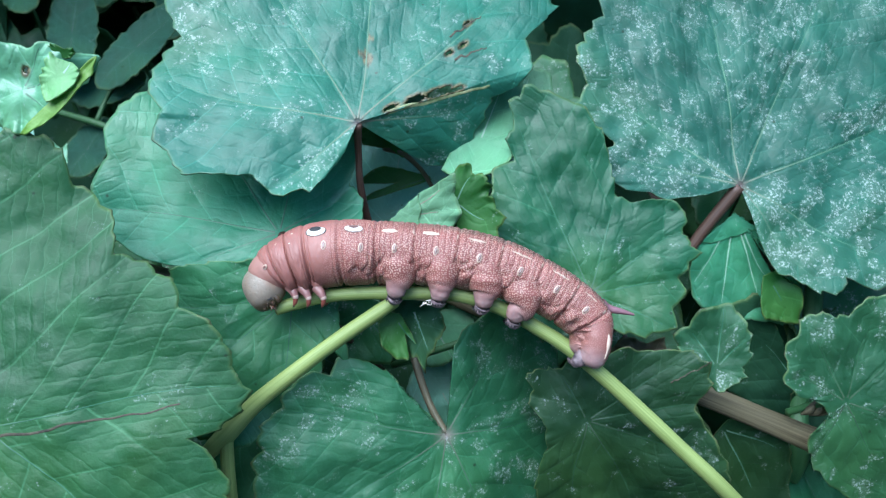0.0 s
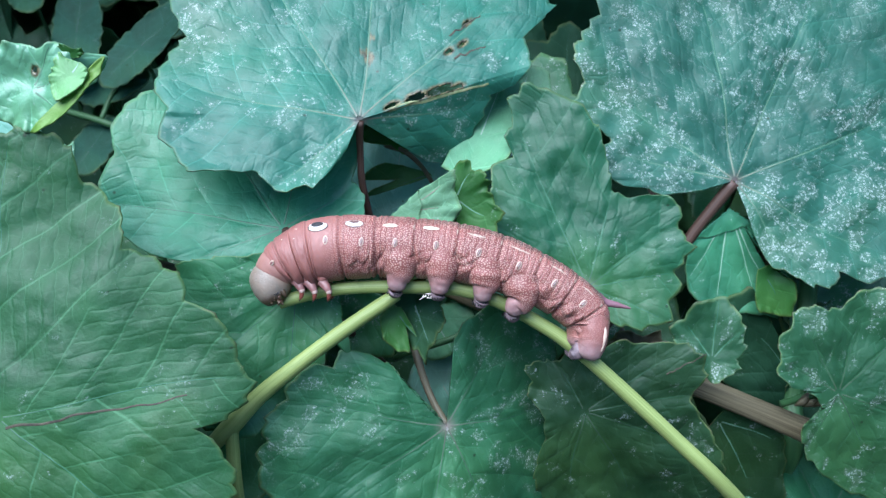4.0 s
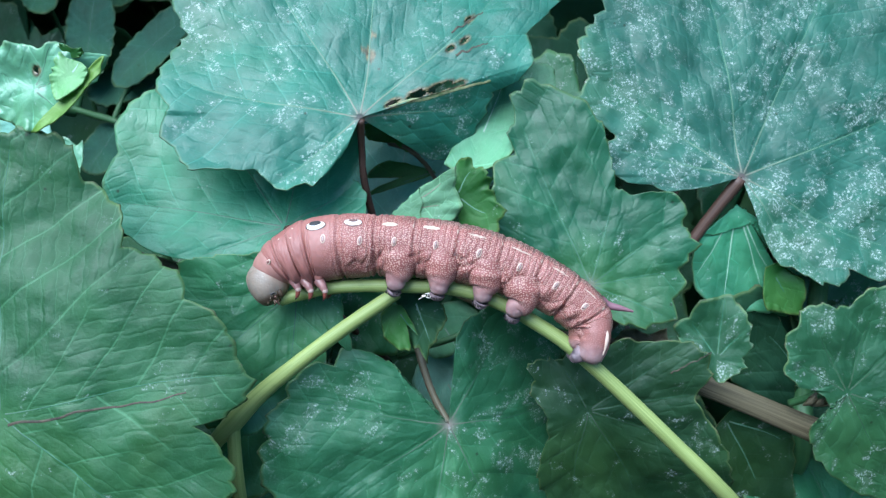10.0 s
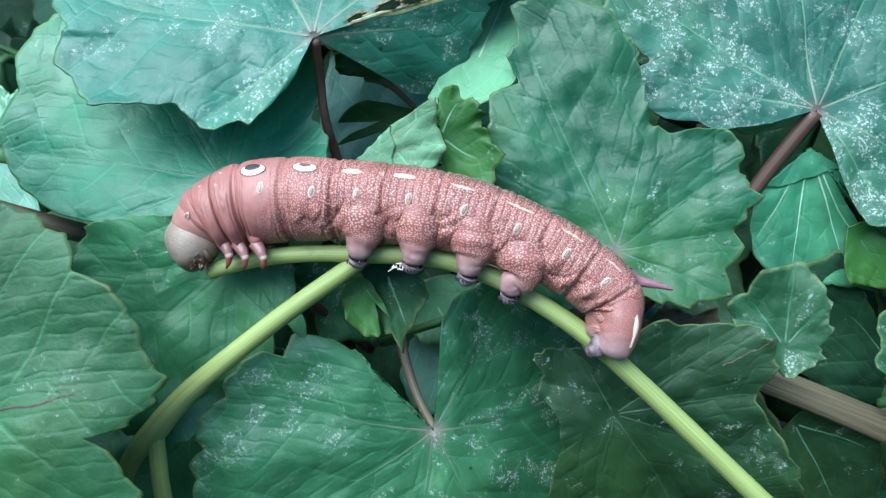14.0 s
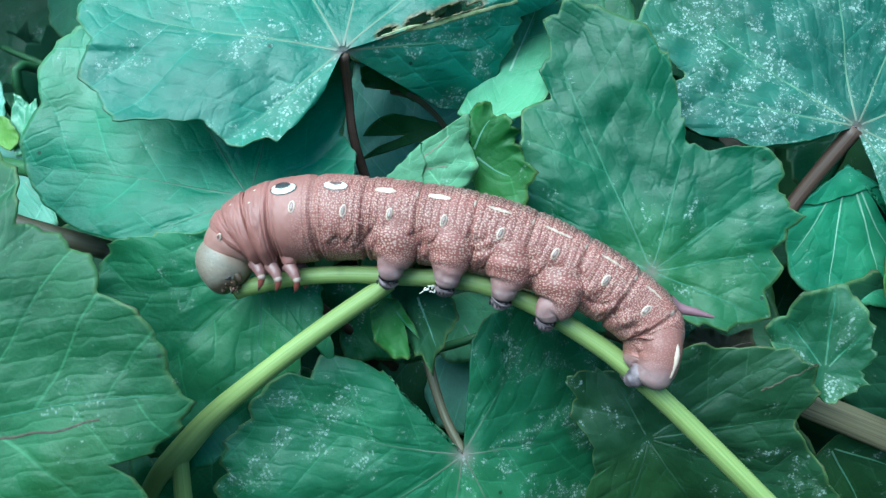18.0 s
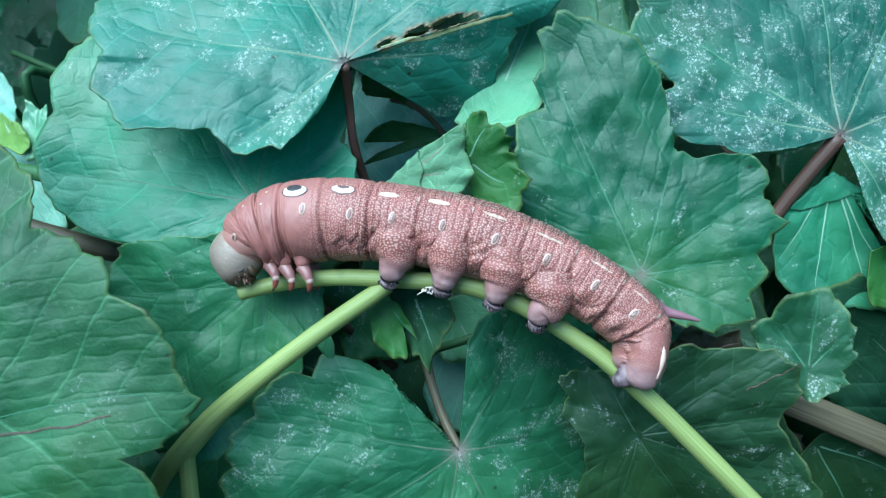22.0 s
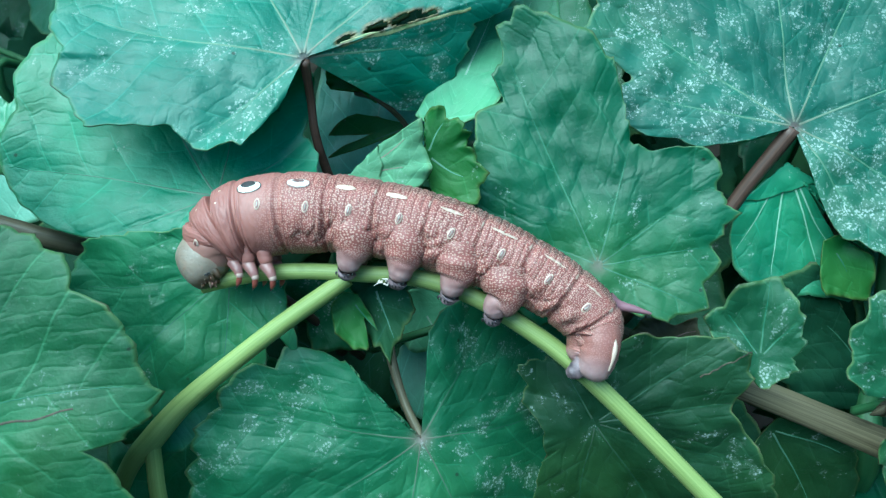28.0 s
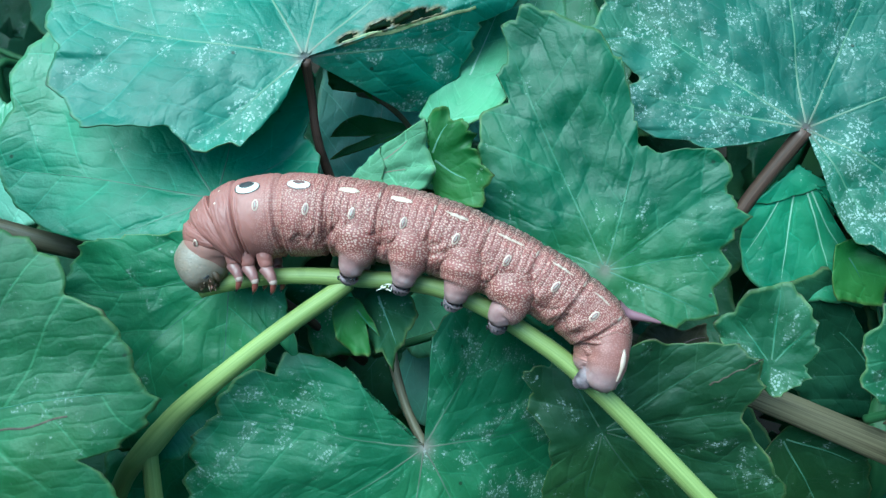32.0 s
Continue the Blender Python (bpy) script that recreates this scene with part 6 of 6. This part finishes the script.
JOINT_J = [(0.00, 0.00), (0.00, 0.00), (0.01, 0.00), (0.01, 0.00), (0.02, 0.00), (0.02, 0.00), (0.04, 0.00), (0.11, 0.00), (0.20, 0.00), (0.25, 0.00), (0.29, 0.00), (0.34, 0.00), (0.36, 0.00), (0.38, 0.00), (0.40, 0.00), (0.42, 0.00), (0.49, 0.00), (0.51, 0.00), (0.54, 0.00), (0.55, 0.00), (0.56, 0.00), (0.57, 0.00), (0.58, 0.00), (0.58, 0.00), (0.60, 0.00), (0.61, 0.00), (0.63, 0.00), (0.67, 0.00), (0.69, 0.00), (0.73, 0.00), (0.75, 0.00), (0.77, 0.00)]
JOINT_K = [(-0.00, -0.00), (0.01, 0.00), (0.01, 0.00), (0.02, 0.00), (0.03, 0.00), (0.03, 0.00), (0.06, 0.00), (0.15, 0.00), (0.26, 0.00), (0.33, 0.00), (0.38, 0.00), (0.45, 0.00), (0.48, 0.00), (0.50, 0.00), (0.53, 0.00), (0.55, 0.00), (0.64, 0.00), (0.67, 0.00), (0.71, 0.00), (0.73, 0.00), (0.74, 0.00), (0.75, 0.00), (0.76, 0.00), (0.77, 0.00), (0.79, 0.00), (0.80, 0.00), (0.83, 0.00), (0.89, 0.00), (0.91, 0.00), (0.96, 0.00), (0.99, 0.00), (1.02, 0.00)]
JOINT_L = [(0.00, 0.00), (0.01, 0.00), (0.01, 0.00), (0.02, 0.00), (0.03, 0.00), (0.03, 0.00), (0.06, 0.00), (0.15, 0.00), (0.26, 0.00), (0.33, 0.00), (0.38, 0.00), (0.45, 0.00), (0.48, 0.00), (0.50, 0.00), (0.53, 0.00), (0.55, 0.00), (0.64, 0.00), (0.67, 0.00), (0.71, 0.00), (0.73, 0.00), (0.74, 0.00), (0.75, 0.00), (0.76, 0.00), (0.77, 0.00), (0.79, 0.00), (0.80, 0.00), (0.83, 0.00), (0.89, 0.00), (0.91, 0.00), (0.96, 0.00), (0.99, 0.00), (1.02, 0.00)]
JOINT_M = [(-0.00, -0.00), (0.01, 0.00), (0.01, 0.00), (0.02, 0.00), (0.03, 0.00), (0.03, 0.00), (0.06, 0.00), (0.15, 0.00), (0.26, 0.00), (0.33, 0.00), (0.38, 0.00), (0.45, 0.00), (0.48, 0.00), (0.50, 0.00), (0.53, 0.00), (0.55, 0.00), (0.64, 0.00), (0.67, 0.00), (0.71, 0.00), (0.73, 0.00), (0.74, 0.00), (0.75, 0.00), (0.76, 0.00), (0.77, 0.00), (0.79, 0.00), (0.80, 0.00), (0.83, 0.00), (0.89, 0.00), (0.91, 0.00), (0.96, 0.00), (0.99, 0.00), (1.02, 0.00)]


def motions():
    pivot = mm(*CAT_AT)

    def turned(deg):
        return PLAN @ Matrix.Translation(pivot) @ pose(0, 0, 0, 0, 0, deg) @ Matrix.Translation(-pivot)
    walk(cat, [(t, turned(a) @ Matrix.Translation(pivot)) for t, a in SWAY])
    offset = mm(*O) - pivot
    walk(main_stalk, [(t, Matrix.Translation(-offset) @ pose(0, 0, 0, 0, 0, a) @ Matrix.Translation(offset)) for t, a in SWAY])
    joints = [NECK, JOINT_A, JOINT_B, JOINT_C, JOINT_D, JOINT_E, JOINT_F, JOINT_G, JOINT_H, JOINT_I, JOINT_J, JOINT_K, JOINT_L, JOINT_M]
    for ob in cat_legs:
        walk(ob, [(t, pose(x / 1000, y / 3000, 0)) for t, (x, y) in zip(TIMES, NECK)])
    # each segment keeps its two ends on the joints beside it
    for i in range(13):
        a = np.array(LINE[i][:2]) - CAT_AT[:2]
        b = np.array(LINE[i + 1][:2]) - CAT_AT[:2]
        rows = []
        for t, da, db in zip(TIMES, joints[i], joints[i + 1]):
            p, q = a + da, b + db
            turn = math.degrees(math.atan2(q[1] - p[1], q[0] - p[0]) - math.atan2(b[1] - a[1], b[0] - a[0]))
            mid, home = (p + q) / 2000, (a + b) / 2000
            rows.append((t, pose(mid[0], mid[1], 0, 0, 0, turn) @ pose(-home[0], -home[1], 0)))
        walk(cat_segments[i], rows)
    neck = mm(-34.0, -5.5, CAT_AT[2]) - pivot
    nod = np.interp(TIMES, [0, 9, 13, 14, 21, 22, 26, 27.5, 32], [0, 1, 1, 2, 2, 3, 3.5, 4, 4])
    ahead = np.interp(TIMES, [0, 20, 22, 26, 27.5, 32], [0.75, 0.75, 0.3, 0.2, 0.5, 0.6])
    lift = np.interp(TIMES, [0, 19, 22, 26, 32], [0, 0, 0.6, 0.8, 0.6])
    walk(cat_head, [(t, pose((x + h - 0.05 * a) / 1000, (y + v) / 1000, 0) @ Matrix.Translation(neck) @ pose(0, 0, 0, 0, 0, a) @ Matrix.Translation(-neck)) for t, (x, y), a, h, v in zip(TIMES, NECK, nod, ahead, lift)])


motions()
